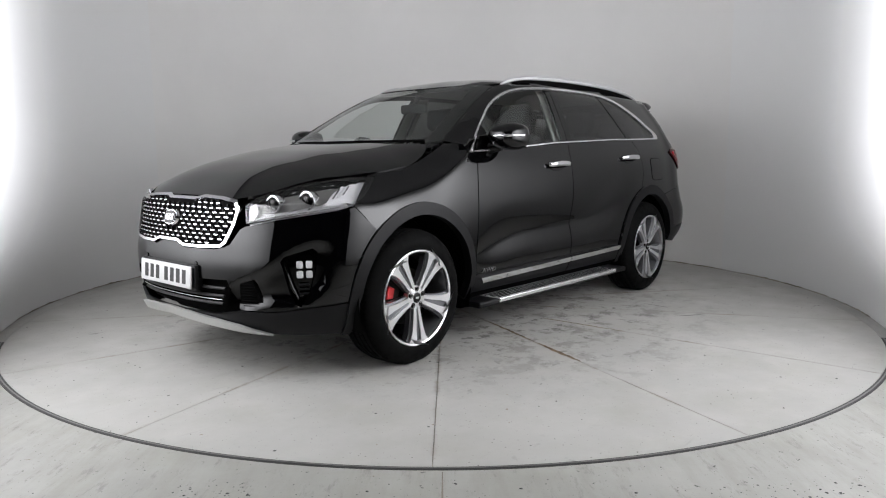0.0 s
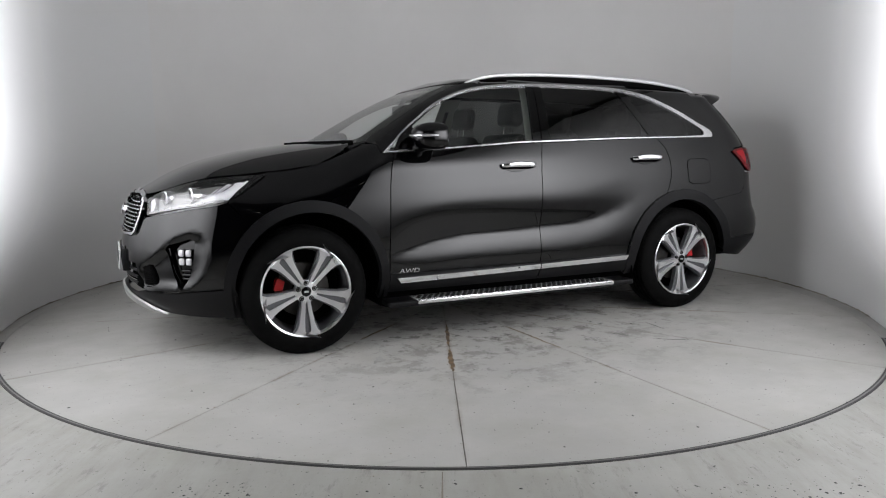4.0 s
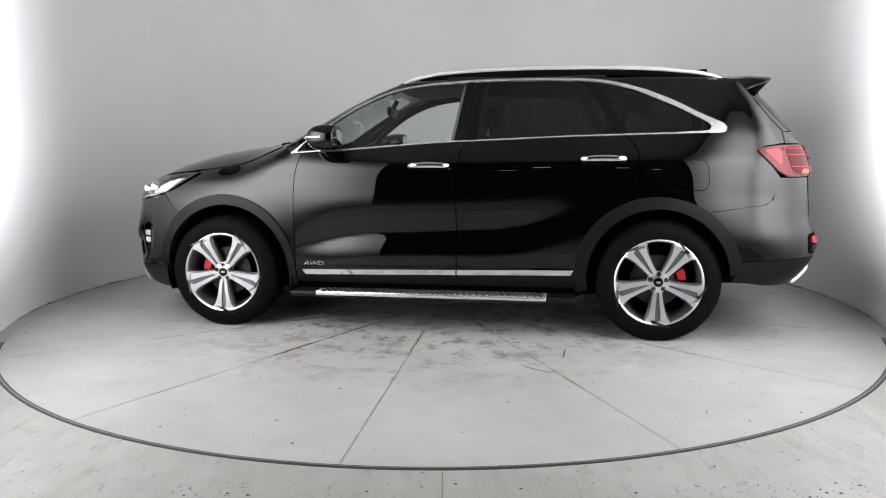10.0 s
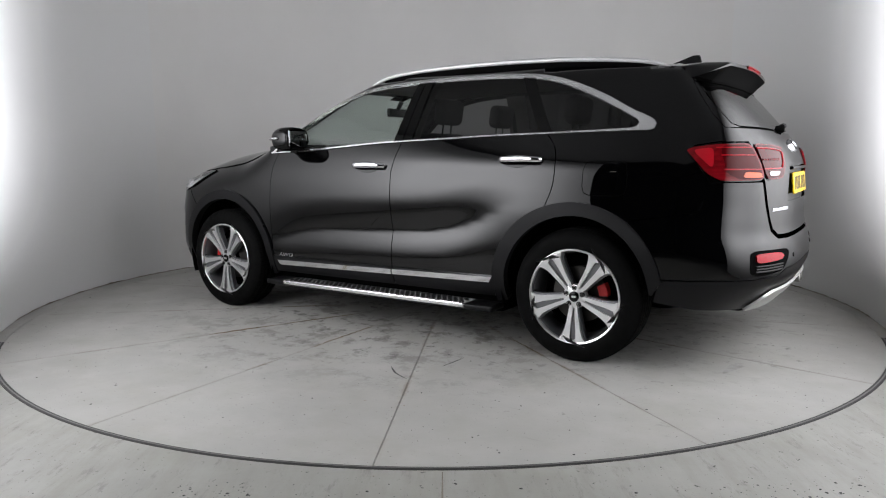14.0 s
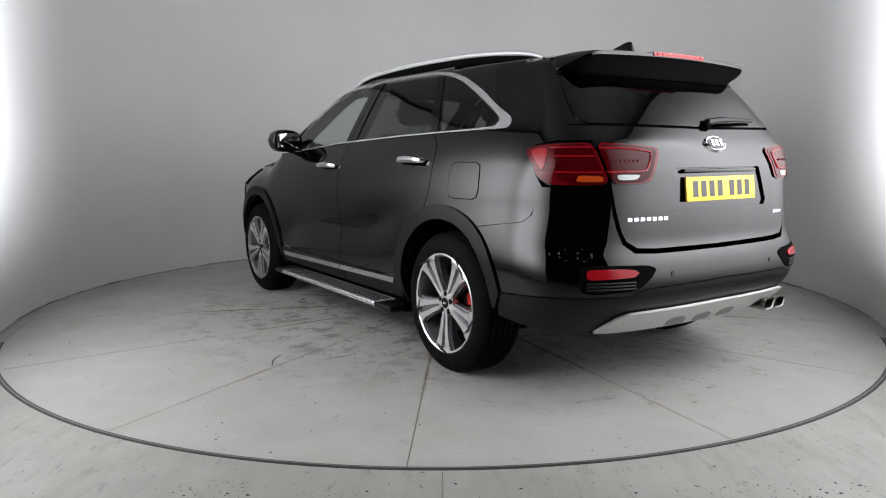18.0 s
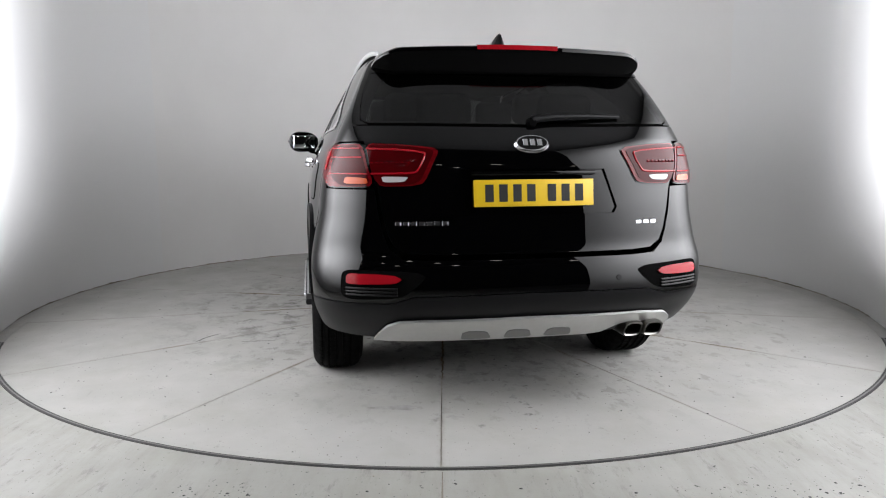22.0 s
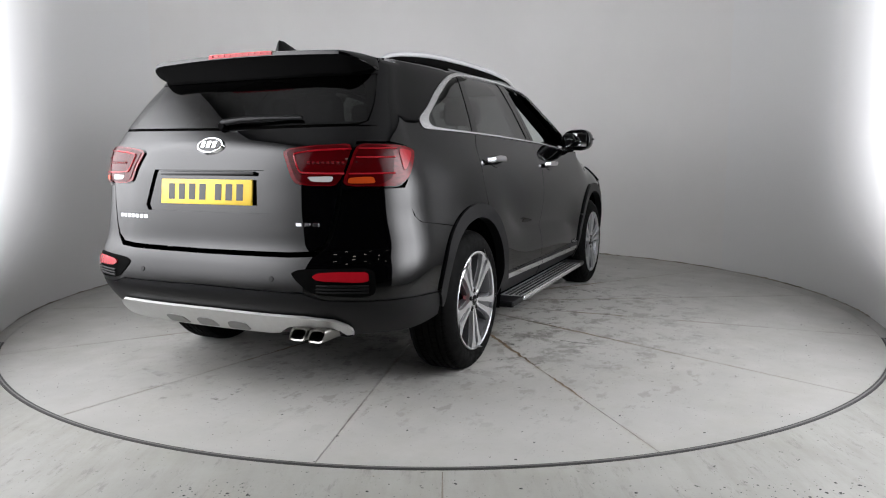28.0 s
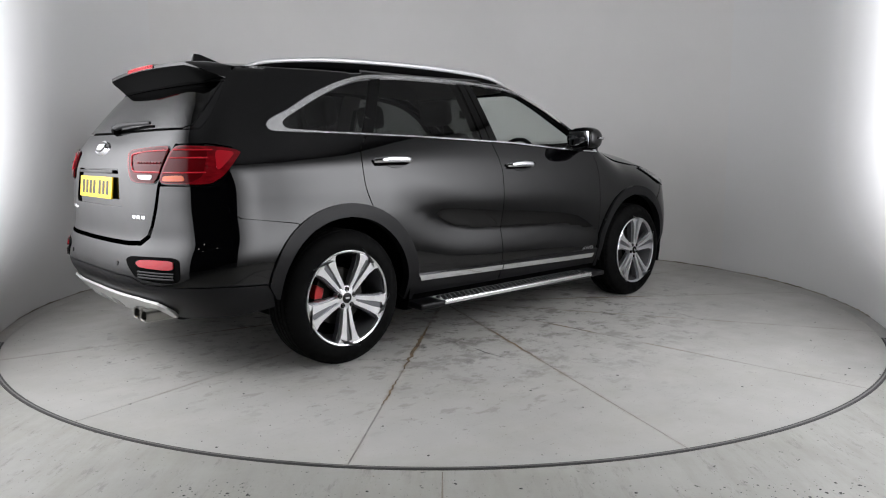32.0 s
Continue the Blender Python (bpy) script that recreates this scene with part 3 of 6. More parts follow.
wall_grime()
slab("ceiling", -3.3, 3.3, -4.2, 3.4, 3.36, 3.46, CEILING, "plain grey ceiling over the photo booth")
# unseen disc with an added faint glow that lifts the floor and wall top
tagged(arc_wall("ceiling_fill", 0.01, 2.95, WALL_Y, -20, 200, WALL_TOP + 0.02, WALL_TOP + 0.05, FILL_CEILING), "dark ceiling disc over the turntable with an added faint glow", "ceiling light")
slab("ceiling_hall", -6, 6, -9, 5, 4.2, 4.3, DARK_WALL, "dark ceiling of the hall")


def hall_lamp(x, y):
    """A strip lamp under the hall's ceiling, seen in the car's paint."""
    lamp = tagged(part("hall_lamp", box_bm(-0.16, 0.16, -0.05, 0.05, 0.02, 0.08, 0.01), DARK_WALL), "small strip lamp under the dark hall ceiling", "ceiling lamp", "hall lamps")
    part("tube_light", box_bm(-0.14, 0.14, -0.025, 0.025, 0.0, 0.022, 0.006), HALL_LIGHT, lamp, "glowing lamp tube")
    lamp.location = (x, y, 4.12)


for x, y in ((-4.6, -7.2), (-2.4, -7.6), (-0.6, -7.2), (0.7, -7.7), (2.5, -7.1), (4.4, -7.5), (-1.5, -8.6), (1.6, -8.6)):
    hall_lamp(x, y)
slab("wall_front", -6, 6, -9.1, -9.0, 0, 4.2, DARK_WALL, "dark wall of the room behind the camera")
slab("wall_left", -6.1, -6.0, -9, 5, 0, 4.2, DARK_WALL, "dark outer wall of the hall")
slab("wall_right", 6.0, 6.1, -9, 5, 0, 4.2, DARK_WALL, "dark outer wall of the hall")
slab("wall_rear", -6, 6, 5.0, 5.1, 0, 4.2, DARK_WALL, "dark outer wall behind the booth")


def floor_with_hole():
    """The fixed floor round the turntable, with its round pit."""
    bm = bmesh.new()
    n = 192
    inner, low, outer = [], [], []
    for i in range(n):
        w = 2 * math.pi * i / n
        c, s = math.cos(w), math.sin(w)
        inner.append(bm.verts.new(((DISC_R + 0.006) * c, (DISC_R + 0.006) * s, 0)))
        low.append(bm.verts.new(((DISC_R + 0.006) * c, (DISC_R + 0.006) * s, -0.08)))
        k = min(6 / max(abs(c), 1e-6), 9 / max(abs(s), 1e-6))
        outer.append(bm.verts.new((k * c, k * s, 0)))
    for i in range(n):
        j = (i + 1) % n
        bm.faces.new((inner[i], outer[i], outer[j], inner[j]))
        bm.faces.new((low[i], inner[i], inner[j], low[j]))
    bm.faces.new(low)
    return part("floor", bm, CONCRETE_OUT, None, "", 30)


tagged(floor_with_hole(), "worn pale grey painted concrete floor round the turntable", kind="structure")

# light panels: lit fabric that goes on from the wall's ends towards the lens
PANEL_B = (1.9, -4.1)


def light_panel(s):
    root = tagged(new("light_panel"), "tall white lit fabric panel beside the turntable", "studio light", "studio light panels")
    path = [(WALL_R * math.cos(radians(w)), WALL_Y + WALL_R * math.sin(radians(w))) for w in np.linspace(WALL_END, -18.0, 20)]
    end = path[-1]
    path += [(end[0] + (PANEL_B[0] - end[0]) * k, end[1] + (PANEL_B[1] - end[1]) * k) for k in np.linspace(0.08, 1, 14)]
    for name, z0, z1, d0, d1, mat in (("diffuser", 0.0, WALL_TOP, 0.0, 0.012, LIGHT_PANEL), ("casing", 0.0, WALL_TOP + 0.02, 0.014, 0.12, CLAD)):
        bm = bmesh.new()
        cols = []
        for i, (x, y) in enumerate(path):
            q0, q1 = path[max(0, i - 1)], path[min(len(path) - 1, i + 1)]
            t = Vector((q1[0] - q0[0], q1[1] - q0[1])).normalized()
            nx, ny = -t.y, t.x
            if nx < 0:
                nx, ny = -nx, -ny
            cols.append([bm.verts.new((s * (x + nx * d), y + ny * d, z)) for d, z in ((d0, z0), (d0, z1), (d1, z1), (d1, z0))])
        for u, v in zip(cols, cols[1:]):
            for k in range(4):
                bm.faces.new((u[k], v[k], v[(k + 1) % 4], u[(k + 1) % 4]))
        bm.faces.new(cols[0])
        bm.faces.new(list(reversed(cols[-1])))
        part(name, bm, mat, root, "", 40)


light_panel(-1)
light_panel(1)

# ---- the turntable ----
turntable = tagged(new("turntable"), "large round concrete vehicle turntable with radial joints", "turntable")
SECTORS, FIRST_JOINT = 14, -113.6
lathe([(0.0001, 0), (DISC_R - 0.02, 0), (DISC_R - 0.02, -0.05)], 120, name="bed", material=JOINT, parent=turntable).matrix_basis = pose(0, 0, -0.012, 90)
for k in range(SECTORS):
    bm = bmesh.new()
    a0, a1 = FIRST_JOINT + 360 / SECTORS * k, FIRST_JOINT + 360 / SECTORS * (k + 1)
    top = []
    gap = 0.0018
    for r in (0.12, 1.0, 2.0, DISC_R - 0.024):
        row = []
        for i in range(13):
            w0, w1 = radians(a0) + gap / r, radians(a1) - gap / r
            w = w0 + (w1 - w0) * i / 12
            row.append(bm.verts.new((r * math.cos(w), r * math.sin(w), 0)))
        top.append(row)
    for a, b in zip(top, top[1:]):
        for i in range(12):
            bm.faces.new((a[i], b[i], b[i + 1], a[i + 1]))
    ext = bmesh.ops.extrude_face_region(bm, geom=bm.faces[:])
    bmesh.ops.translate(bm, vec=(0, 0, -0.011), verts=[v for v in ext["geom"] if isinstance(v, bmesh.types.BMVert)])
    part("floor_segment", bm, CONCRETE, turntable, "", 30)
lathe([(0.0001, 0), (0.118, 0), (0.118, -0.011)], 32, name="centre_cap", material=CONCRETE, parent=turntable).matrix_basis = pose(0, 0, 0.0, 90)
SCUFF = make_mat("rubber_scuff", (0.05, 0.05, 0.05), 0.7)


def flat_stroke(name, pts, width, material, parent, z=0.0):
    """A thin mark on the floor along points, tapered to its ends."""
    bm = bmesh.new()
    rows = []
    n = len(pts)
    for i, (x, y) in enumerate(pts):
        q0, q1 = pts[max(0, i - 1)], pts[min(n - 1, i + 1)]
        d = Vector((q1[0] - q0[0], q1[1] - q0[1], 0)).normalized()
        k = width / 2 * (0.25 + 0.75 * math.sin(math.pi * i / (n - 1)))
        rows.append([bm.verts.new((x - d.y * k, y + d.x * k, z + 0.0015)), bm.verts.new((x + d.y * k, y - d.x * k, z + 0.0015))])
    for a, b in zip(rows, rows[1:]):
        bm.faces.new((a[0], a[1], b[1], b[0]))
    return part(name, bm, material, parent)


def polar(r, a):
    return (r * math.cos(radians(a)), r * math.sin(radians(a)))


flat_stroke("scuff_mark", spline([polar(1.71, -66.4), polar(1.77, -65.6), polar(1.83, -64.6), polar(1.91, -62.6)], 5), 0.011, SCUFF, turntable)
flat_stroke("scuff_mark", spline([polar(1.53, -52.6), polar(1.61, -55.0), polar(1.69, -57.2)], 5), 0.010, SCUFF, turntable)
flat_stroke("scuff_mark", spline([polar(1.34, 55.4), polar(1.46, 57.6), polar(1.57, 60.4)], 5), 0.010, SCUFF, turntable)
RUST = make_mat("rust_stain", (0.1, 0.065, 0.03), 0.8)
noise_into(RUST, 14, 0, 1, "Base Color", colours=((0.05, 0.035, 0.022), (0.22, 0.15, 0.08)))
STAIN = make_mat("oily_stain", (0.2, 0.19, 0.17), 0.5)
noise_into(STAIN, 11, 0, 1, "Base Color", colours=((0.19, 0.185, 0.17), (0.4, 0.395, 0.38)))
rng = random.Random(5)
for ang, r0, r1, wide in ((-113.6, 0.75, 1.3, 0.022), (-113.6, 1.36, 1.78, 0.03), (-139.3, 0.8, 1.25, 0.016), (-87.9, 0.9, 1.5, 0.012), (40.7, 0.8, 1.75, 0.022), (40.7, 1.9, 2.3, 0.01), (66.4, 0.9, 1.6, 0.014), (92.1, 1.0, 1.4, 0.016), (-10.7, 1.0, 1.9, 0.012), (143.5, 0.9, 1.6, 0.018), (-36.4, 1.2, 1.6, 0.01)):
    n = int((r1 - r0) / 0.03) + 2
    flat_stroke("rust_stain", [polar(r0 + (r1 - r0) * i / (n - 1), ang + rng.uniform(-0.006, 0.006) / (r0 + 0.5) * 57) for i in range(n)], wide, RUST, turntable)


def stain(r, a, long, wide, turn):
    """A thin ragged stain on the concrete."""
    bm = bmesh.new()
    cx, cy = polar(r, a)
    w, ph = radians(turn), rng.uniform(0, 6)
    pts = []
    for i in range(40):
        b = 2 * math.pi * i / 40
        k = 1 + 0.3 * math.sin(3 * b + ph) + 0.2 * math.sin(7 * b + 2 * ph) + 0.25 * rng.uniform(-1, 1)
        u, v = long / 2 * k * math.cos(b), wide / 2 * k * math.sin(b)
        pts.append(bm.verts.new((cx + u * math.cos(w) - v * math.sin(w), cy + u * math.sin(w) + v * math.cos(w), 0.0012)))
    bm.faces.new(pts)
    bmesh.ops.triangulate(bm, faces=bm.faces[:])
    part("stain", bm, STAIN, turntable)


for r, a, long, wide, turn in ((2.32, -15.8, 0.2, 0.05, 80), (2.42, -9.6, 0.07, 0.03, 70), (2.05, -22, 0.08, 0.025, 40), (1.95, -6, 0.12, 0.04, 100), (1.75, -118, 0.1, 0.03, 20), (1.6, -128, 0.14, 0.05, 60), (1.7, 10, 0.1, 0.04, 0), (1.85, 25, 0.12, 0.03, 100), (1.6, 48, 0.1, 0.05, 30), (2.0, 47, 0.06, 0.02, 10), (2.2, -2, 0.05, 0.03, 0), (2.1, 60, 0.05, 0.02, 0), (1.9, 150, 0.1, 0.04, 30), (1.8, 120, 0.14, 0.04, 70), (1.7, -160, 0.1, 0.05, 0), (2.1, -135, 0.05, 0.02, 40)):
    stain(r, a, long, wide, turn)


def grit(count, place, parent, label):
    """Loose dark specks on the floor, joined into one mesh."""
    V, F = [], []
    for _ in range(count):
        x, y = place()
        k, base, w0 = rng.choice((0.002, 0.003, 0.003, 0.004, 0.006)), len(V), rng.uniform(0, 6)
        V.append((x, y, k * 0.5))
        for i in range(6):
            w = w0 + math.pi / 3 * i
            h = k * rng.uniform(0.6, 1.4)
            V.append((x + h * math.cos(w), y + h * math.sin(w), 0.0004))
        F += [(base, base + 1 + i, base + 1 + (i + 1) % 6) for i in range(6)]
    return tagged(link_mesh("grit", V, F, SCUFF, parent, smooth=False), label, kind="stuff")


floor = bpy.data.objects["floor"]
grit(420, lambda: polar(math.sqrt(rng.uniform(0.8, 8.6)), rng.uniform(0, 360)), turntable, "scattered dark specks of grit")
grit(260, lambda: (rng.uniform(-2.1, 2.1), rng.uniform(-4.0, -3.05)), floor, "scattered dark specks of grit")
grit(50, lambda: (rng.gauss(-0.74, 0.12), rng.gauss(-3.13, 0.06)), floor, "dark scraped patch on the floor")
grit(70, lambda: (rng.gauss(1.3, 0.3), rng.gauss(-3.15, 0.06)), floor, "scattered dark specks of grit")
EDGE_STEEL = make_mat("dull_edge_steel", (0.2, 0.2, 0.195), 0.5, 0.6)
for nm, r0, r1, z1, mat, lb in (("edge_band", DISC_R - 0.022, DISC_R + 0.004, 0.001, GAP, "dark rubber edge band round the turntable"), ("edge_strip", DISC_R - 0.013, DISC_R - 0.006, 0.003, EDGE_STEEL, "thin dull steel strip")):
    arc_wall(nm, r0, r1, 0.0, 203, 337, -0.02, z1, mat, 140, lb).parent = floor
arc_wall("floor_margin", DISC_R - 0.0225, DISC_R + 0.3, 0.0, -22.9, 202.9, -0.01, 0.0008, CONCRETE, 120, "pale concrete margin under the wall's foot").parent = floor
flat_stroke("floor_joint", [(-0.004, -DISC_R - 0.02), (-0.004, -3.2), (-0.004, -3.7), (-0.004, -4.2)], 0.009, JOINT, floor)
for x0, x1 in ((-1.6, -0.75), (-0.7, -0.05), (0.05, 0.9), (0.95, 1.6)):
    flat_stroke("floor_joint", [(x0 + (x1 - x0) * k / 6, -3.205 + 0.003 * math.sin(k * 2.1)) for k in range(7)], 0.007, JOINT, floor)
lathe([(0.0001, 0.002), (0.013, 0.002), (0.014, 0.0)], 16, name="green_dot", material=DOT_GREEN, parent=floor).matrix_basis = pose(-0.24, -3.18, 0, 90)

# ---- the car ----
car = tagged(new("car"), "glossy black seven-seat estate car with chrome trim, parked on the turntable", "car")


def arch(cx, cz, a, b, t0=0, t1=180, n=28):
    """Points of a wheel arch from its rear end over the top to its front end."""
    return [(cx + a * math.cos(radians(t0 + (t1 - t0) * i / n)), cz + b * math.sin(radians(t0 + (t1 - t0) * i / n))) for i in range(n + 1)]


def both(ob):
    flip(ob)
    return ob


FRONT_ARCH, REAR_ARCH = (0.03, 0.40, 0.47, 0.475), (2.765, 0.40, 0.485, 0.47)
FRONT_WELL, REAR_WELL = (0.035, 0.385, 0.42, 0.425), (2.77, 0.385, 0.415, 0.415)
G = 0.0028

DOOR_F = spline([(0.56, 1.142), (0.532, 1.06), (0.515, 0.95), (0.508, 0.75), (0.506, 0.46)], 5)
DOOR_B = [(1.60, 1.202), (1.575, 1.11), (1.56, 1.02), (1.56, 0.46)]
DOOR_R = spline([(2.575, 1.236), (2.635, 1.16), (2.652, 1.06), (2.645, 0.95), (2.60, 0.83)], 5)


def belt(x):
    return float(np.interp(x, [0.4, 0.8, 1.43, 2.25, 2.8, 3.2], [1.135, 1.152, 1.197, 1.228, 1.24, 1.25]))


def ellipse_cut(arc, z):
    """Where the arc crosses height z, ahead and behind."""
    cx, cz, a, b = arc
    k = a * math.sqrt(max(0, 1 - ((z - cz) / b) ** 2))
    return cx - k, cx + k


# front wing
BONNET_LINE = spline([(-0.225, 1.02), (-0.1, 1.038), (0.03, 1.055), (0.16, 1.082), (0.28, 1.125), (0.36, 1.165), (0.41, 1.2)], 4)
wing = [((-0.296, 0.74), 0), ((-0.408, 0.878), 0), ((-0.352, 0.935), 0)] + [((x, z + 0.012 * max(0.0, min(1.0, (x + 0.2) / 0.12, (0.4 - x) / 0.1))), 1) for x, z in BONNET_LINE]
wing += [(q, 0) for q in [(0.45, 1.185), (0.475, 1.138), (0.56, 1.142)] + DOOR_F[1:] + arch(*FRONT_ARCH, 8, 131, 24)]
wing_3d = [slant(x, z, -0.775 + 0.10 * max(0.0, x - 0.15) ** 0.9 if q else None) for (x, z), q in wing]
both(panel("front_wing", grown(wing_3d, -G), "O", PAINT, car, offset=-0.002, step=0.022, soft=26))
# doors
z0 = 0.425
front_door_out = [(0.506, z0)] + list(reversed(DOOR_F)) + [(x, belt(x) - 0.002) for x in (0.8, 1.1, 1.35)] + DOOR_B[:-1] + [(1.56, z0)]
front_door = panel("front_door", grown(front_door_out, -G), "L", PAINT, car, step=0.026)
rear_door_out = [(1.56, z0)] + list(reversed(DOOR_B))[1:] + [(x, belt(x) - 0.002) for x in (1.9, 2.25)] + DOOR_R
rear_door_out += arch(*REAR_ARCH, 112, 177, 14)
rear_door = panel("rear_door", grown(rear_door_out, -G), "L", PAINT, car, step=0.026)
front_door_r, rear_door_r = flip(front_door), flip(rear_door)
# window outlines
WIN_TOP = [(0.484, 1.138), (0.557, 1.2), (0.632, 1.262), (0.74, 1.34), (0.9, 1.445), (1.1, 1.53), (1.288, 1.568), (1.5, 1.588), (1.75, 1.597), (2.1, 1.597), (2.395, 1.583), (2.61, 1.54), (2.84, 1.451), (3.016, 1.358), (3.1, 1.32)]
WIN = spline(WIN_TOP, 4) + [(3.138, 1.3), (3.155, 1.278), (3.15, 1.256), (3.13, 1.246)] + [(x, belt(x)) for x in (2.8, 2.25, 1.85, 1.43, 1.1, 0.8, 0.6)]


def win_inner():
    top = [(0.53, 1.15), (0.567, 1.192), (0.639, 1.252), (0.746, 1.33), (0.905, 1.434), (1.103, 1.518), (1.29, 1.554), (1.5, 1.57), (1.75, 1.58), (2.1, 1.58), (2.386, 1.564), (2.593, 1.519), (2.811, 1.428), (2.958, 1.353), (3.04, 1.308), (3.063, 1.285)]
    return spline(top, 4) + [(3.055, 1.268), (3.03, 1.261)] + [(x, belt(x) + 0.012) for x in (2.8, 2.25, 1.85, 1.43, 1.1, 0.8, 0.62)]


WIN_IN = grown(win_inner(), 0.004)
# body side above the belt and behind the rear door
side = [(0.475, 1.14), (0.45, 1.185), (0.42, 1.205), (0.475, 1.243), (0.66, 1.348), (0.79, 1.425), (0.94, 1.505), (1.07, 1.56), (1.19, 1.6), (1.3, 1.612), (1.6, 1.622), (2.1, 1.624), (2.7, 1.612), (3.1, 1.588), (3.22, 1.575), (3.315, 1.50)]
side += [(3.39, 1.395), (3.455, 1.315), (3.505, 1.25), (3.495, 1.185), (3.36, 1.165), (3.325, 1.14), (3.40, 1.05), (3.45, 0.985), (3.44, 0.93), (3.40, 0.85), (3.36, 0.825), (3.07, 0.785)]
side += [p for p in arch(*REAR_ARCH, 53, 110, 12)]
side += [(p[0], p[1]) for p in reversed(DOOR_R)] + [(x, belt(x)) for x in (2.6, 2.8, 3.0)] + [(3.13, 1.246), (3.15, 1.256), (3.155, 1.278), (3.138, 1.3)]
side += list(reversed(spline(WIN_TOP, 4)))
body_side = both(panel("body_side", grown(side, -G), "L", PAINT, car, step=0.03))

# chrome round the side windows
both(panel("window_trim", WIN, "L", BRIGHT_TRIM, car, "bright chrome window surround", offset=0.004, depth=0.012, step=0.02, holes=[WIN_IN]))
both(panel("frame_lining", grown(WIN, 0.012), "L", MATT_BLACK, car, offset=-0.014, depth=0, step=0.04, holes=[grown(WIN_IN, -0.002)]))
# panes and pillars
PIL_B = [(1.535, 1.2), (1.595, 1.57)], [(1.67, 1.205), (1.71, 1.575)]
PIL_C = [(2.56, 1.235), (2.37, 1.565)], [(2.60, 1.236), (2.415, 1.56)]


def clip_x(poly, f0, f1):
    """The part of an outline between two slanting lines x = f(z)."""
    pts = resample(poly, 0.012)
    out = []
    for x, z in pts:
        out.append((min(max(x, f0(z)), f1(z)), z))
    keep = [out[0]]
    for p in out[1:]:
        if abs(p[0] - keep[-1][0]) + abs(p[1] - keep[-1][1]) > 0.004:
            keep.append(p)
    return keep


def line_x(a, b):
    return lambda z: a[0] + (b[0] - a[0]) * (z - a[1]) / (b[1] - a[1])


far0, far1 = (lambda z: -9), (lambda z: 9)
fr_pane_f0 = line_x((0.70, 1.16), (0.71, 1.4))


def pane(name, f0, f1, mat, label="", off=-0.006):
    p = panel(name, clip_x(grown(WIN_IN, 0.003), f0, f1), "L", mat, car, label, offset=off, depth=0, step=0.04)
    return p


lb0, lb1 = line_x(*PIL_B[0]), line_x(*PIL_B[1])
lc0, lc1 = line_x(*PIL_C[0]), line_x(*PIL_C[1])
front_pane = pane("front_window", far0, lb0, GLASS, "clear side window glass")
rear_pane = pane("rear_window", lb1, lambda z: lc0(z) - 0.03, PRIVACY, "dark privacy glass in the rear door")
quarter_pane = pane("quarter_window", lc1, far1, PRIVACY, "dark privacy glass behind the rear door")
for p in (rear_pane, quarter_pane):
    flip(p)
both(panel("door_pillar", clip_x(grown(WIN_IN, 0.002), lb0, lambda z: (lb0(z) + lb1(z)) / 2 - 0.004), "L", GLOSS_BLACK, car, "gloss black door pillar trim", offset=-0.002, depth=0.02, step=0.04))
both(panel("door_pillar", clip_x(grown(WIN_IN, 0.002), lambda z: (lb0(z) + lb1(z)) / 2 + 0.002, lb1), "L", GLOSS_BLACK, car, "gloss black door pillar trim", offset=-0.002, depth=0.02, step=0.04))
both(panel("window_divider", clip_x(grown(WIN_IN, 0.002), lambda z: lc0(z) - 0.03, lc1), "L", GLOSS_BLACK, car, "gloss black strip between rear panes", offset=-0.003, depth=0.02, step=0.04))

# roof, bonnet, windscreen
roof_half = [(1.055, 0.0), (1.06, 0.2), (1.08, 0.4), (1.12, 0.52), (1.19, 0.585), (1.6, 0.605), (2.4, 0.60), (3.1, 0.57), (3.26, 0.54), (3.28, 0.3), (3.29, 0.0)]
roof_out = roof_half + [(x, -y) for x, y in reversed(roof_half[1:-1])]
panel("roof", roof_out, "T", PAINT, car, step=0.035, soft=10)
bon_half = [(-0.775, 0.0), (-0.775, 0.25), (-0.765, 0.42), (-0.655, 0.575), (-0.5, 0.657), (-0.35, 0.725), (-0.2, 0.768), (-0.05, 0.782), (0.08, 0.78), (0.18, 0.762), (0.29, 0.702), (0.35, 0.65), (0.31, 0.58), (0.2, 0.45), (0.13, 0.25), (0.11, 0.0)]
bon_half = [bon_half[0]] + spline(bon_half[1:10], 3) + spline([(0.18, 0.765), (0.27, 0.728), (0.345, 0.668)], 3)[1:] + spline([(0.31, 0.58), (0.2, 0.45), (0.13, 0.25)], 3) + [bon_half[-1]]
bonnet_out = bon_half + [(x, -y) for x, y in reversed(bon_half[1:-1])]
panel("bonnet", bonnet_out, "T", PAINT, car, offset=0.003, step=0.03, soft=6)
scr_half = [(0.0, 1.185), (0.3, 1.185), (0.6, 1.19), (0.715, 1.212), (0.695, 1.27), (0.655, 1.36), (0.6, 1.495), (0.555, 1.58), (0.5, 1.588), (0.3, 1.594), (0.0, 1.596)]
scr = scr_half + [(-y, z) for y, z in reversed(scr_half[1:-1])]
frit_half = [(0.0, 1.54), (0.09, 1.54), (0.1, 1.562), (0.41, 1.556), (0.47, 1.543), (0.505, 1.49), (0.55, 1.37), (0.588, 1.285), (0.6, 1.235), (0.57, 1.212), (0.3, 1.208), (0.0, 1.208)]
frit_hole = frit_half + [(-y, z) for y, z in reversed(frit_half[1:-1])]
panel("screen_border", grown(scr, 0.01), "F", GLOSS_BLACK, car, "black border of the windscreen", offset=-0.007, depth=0, step=0.03, holes=[frit_hole])
panel("windscreen", scr, "F", GLASS, car, "clear curved windscreen", offset=-0.004, depth=0, step=0.04)

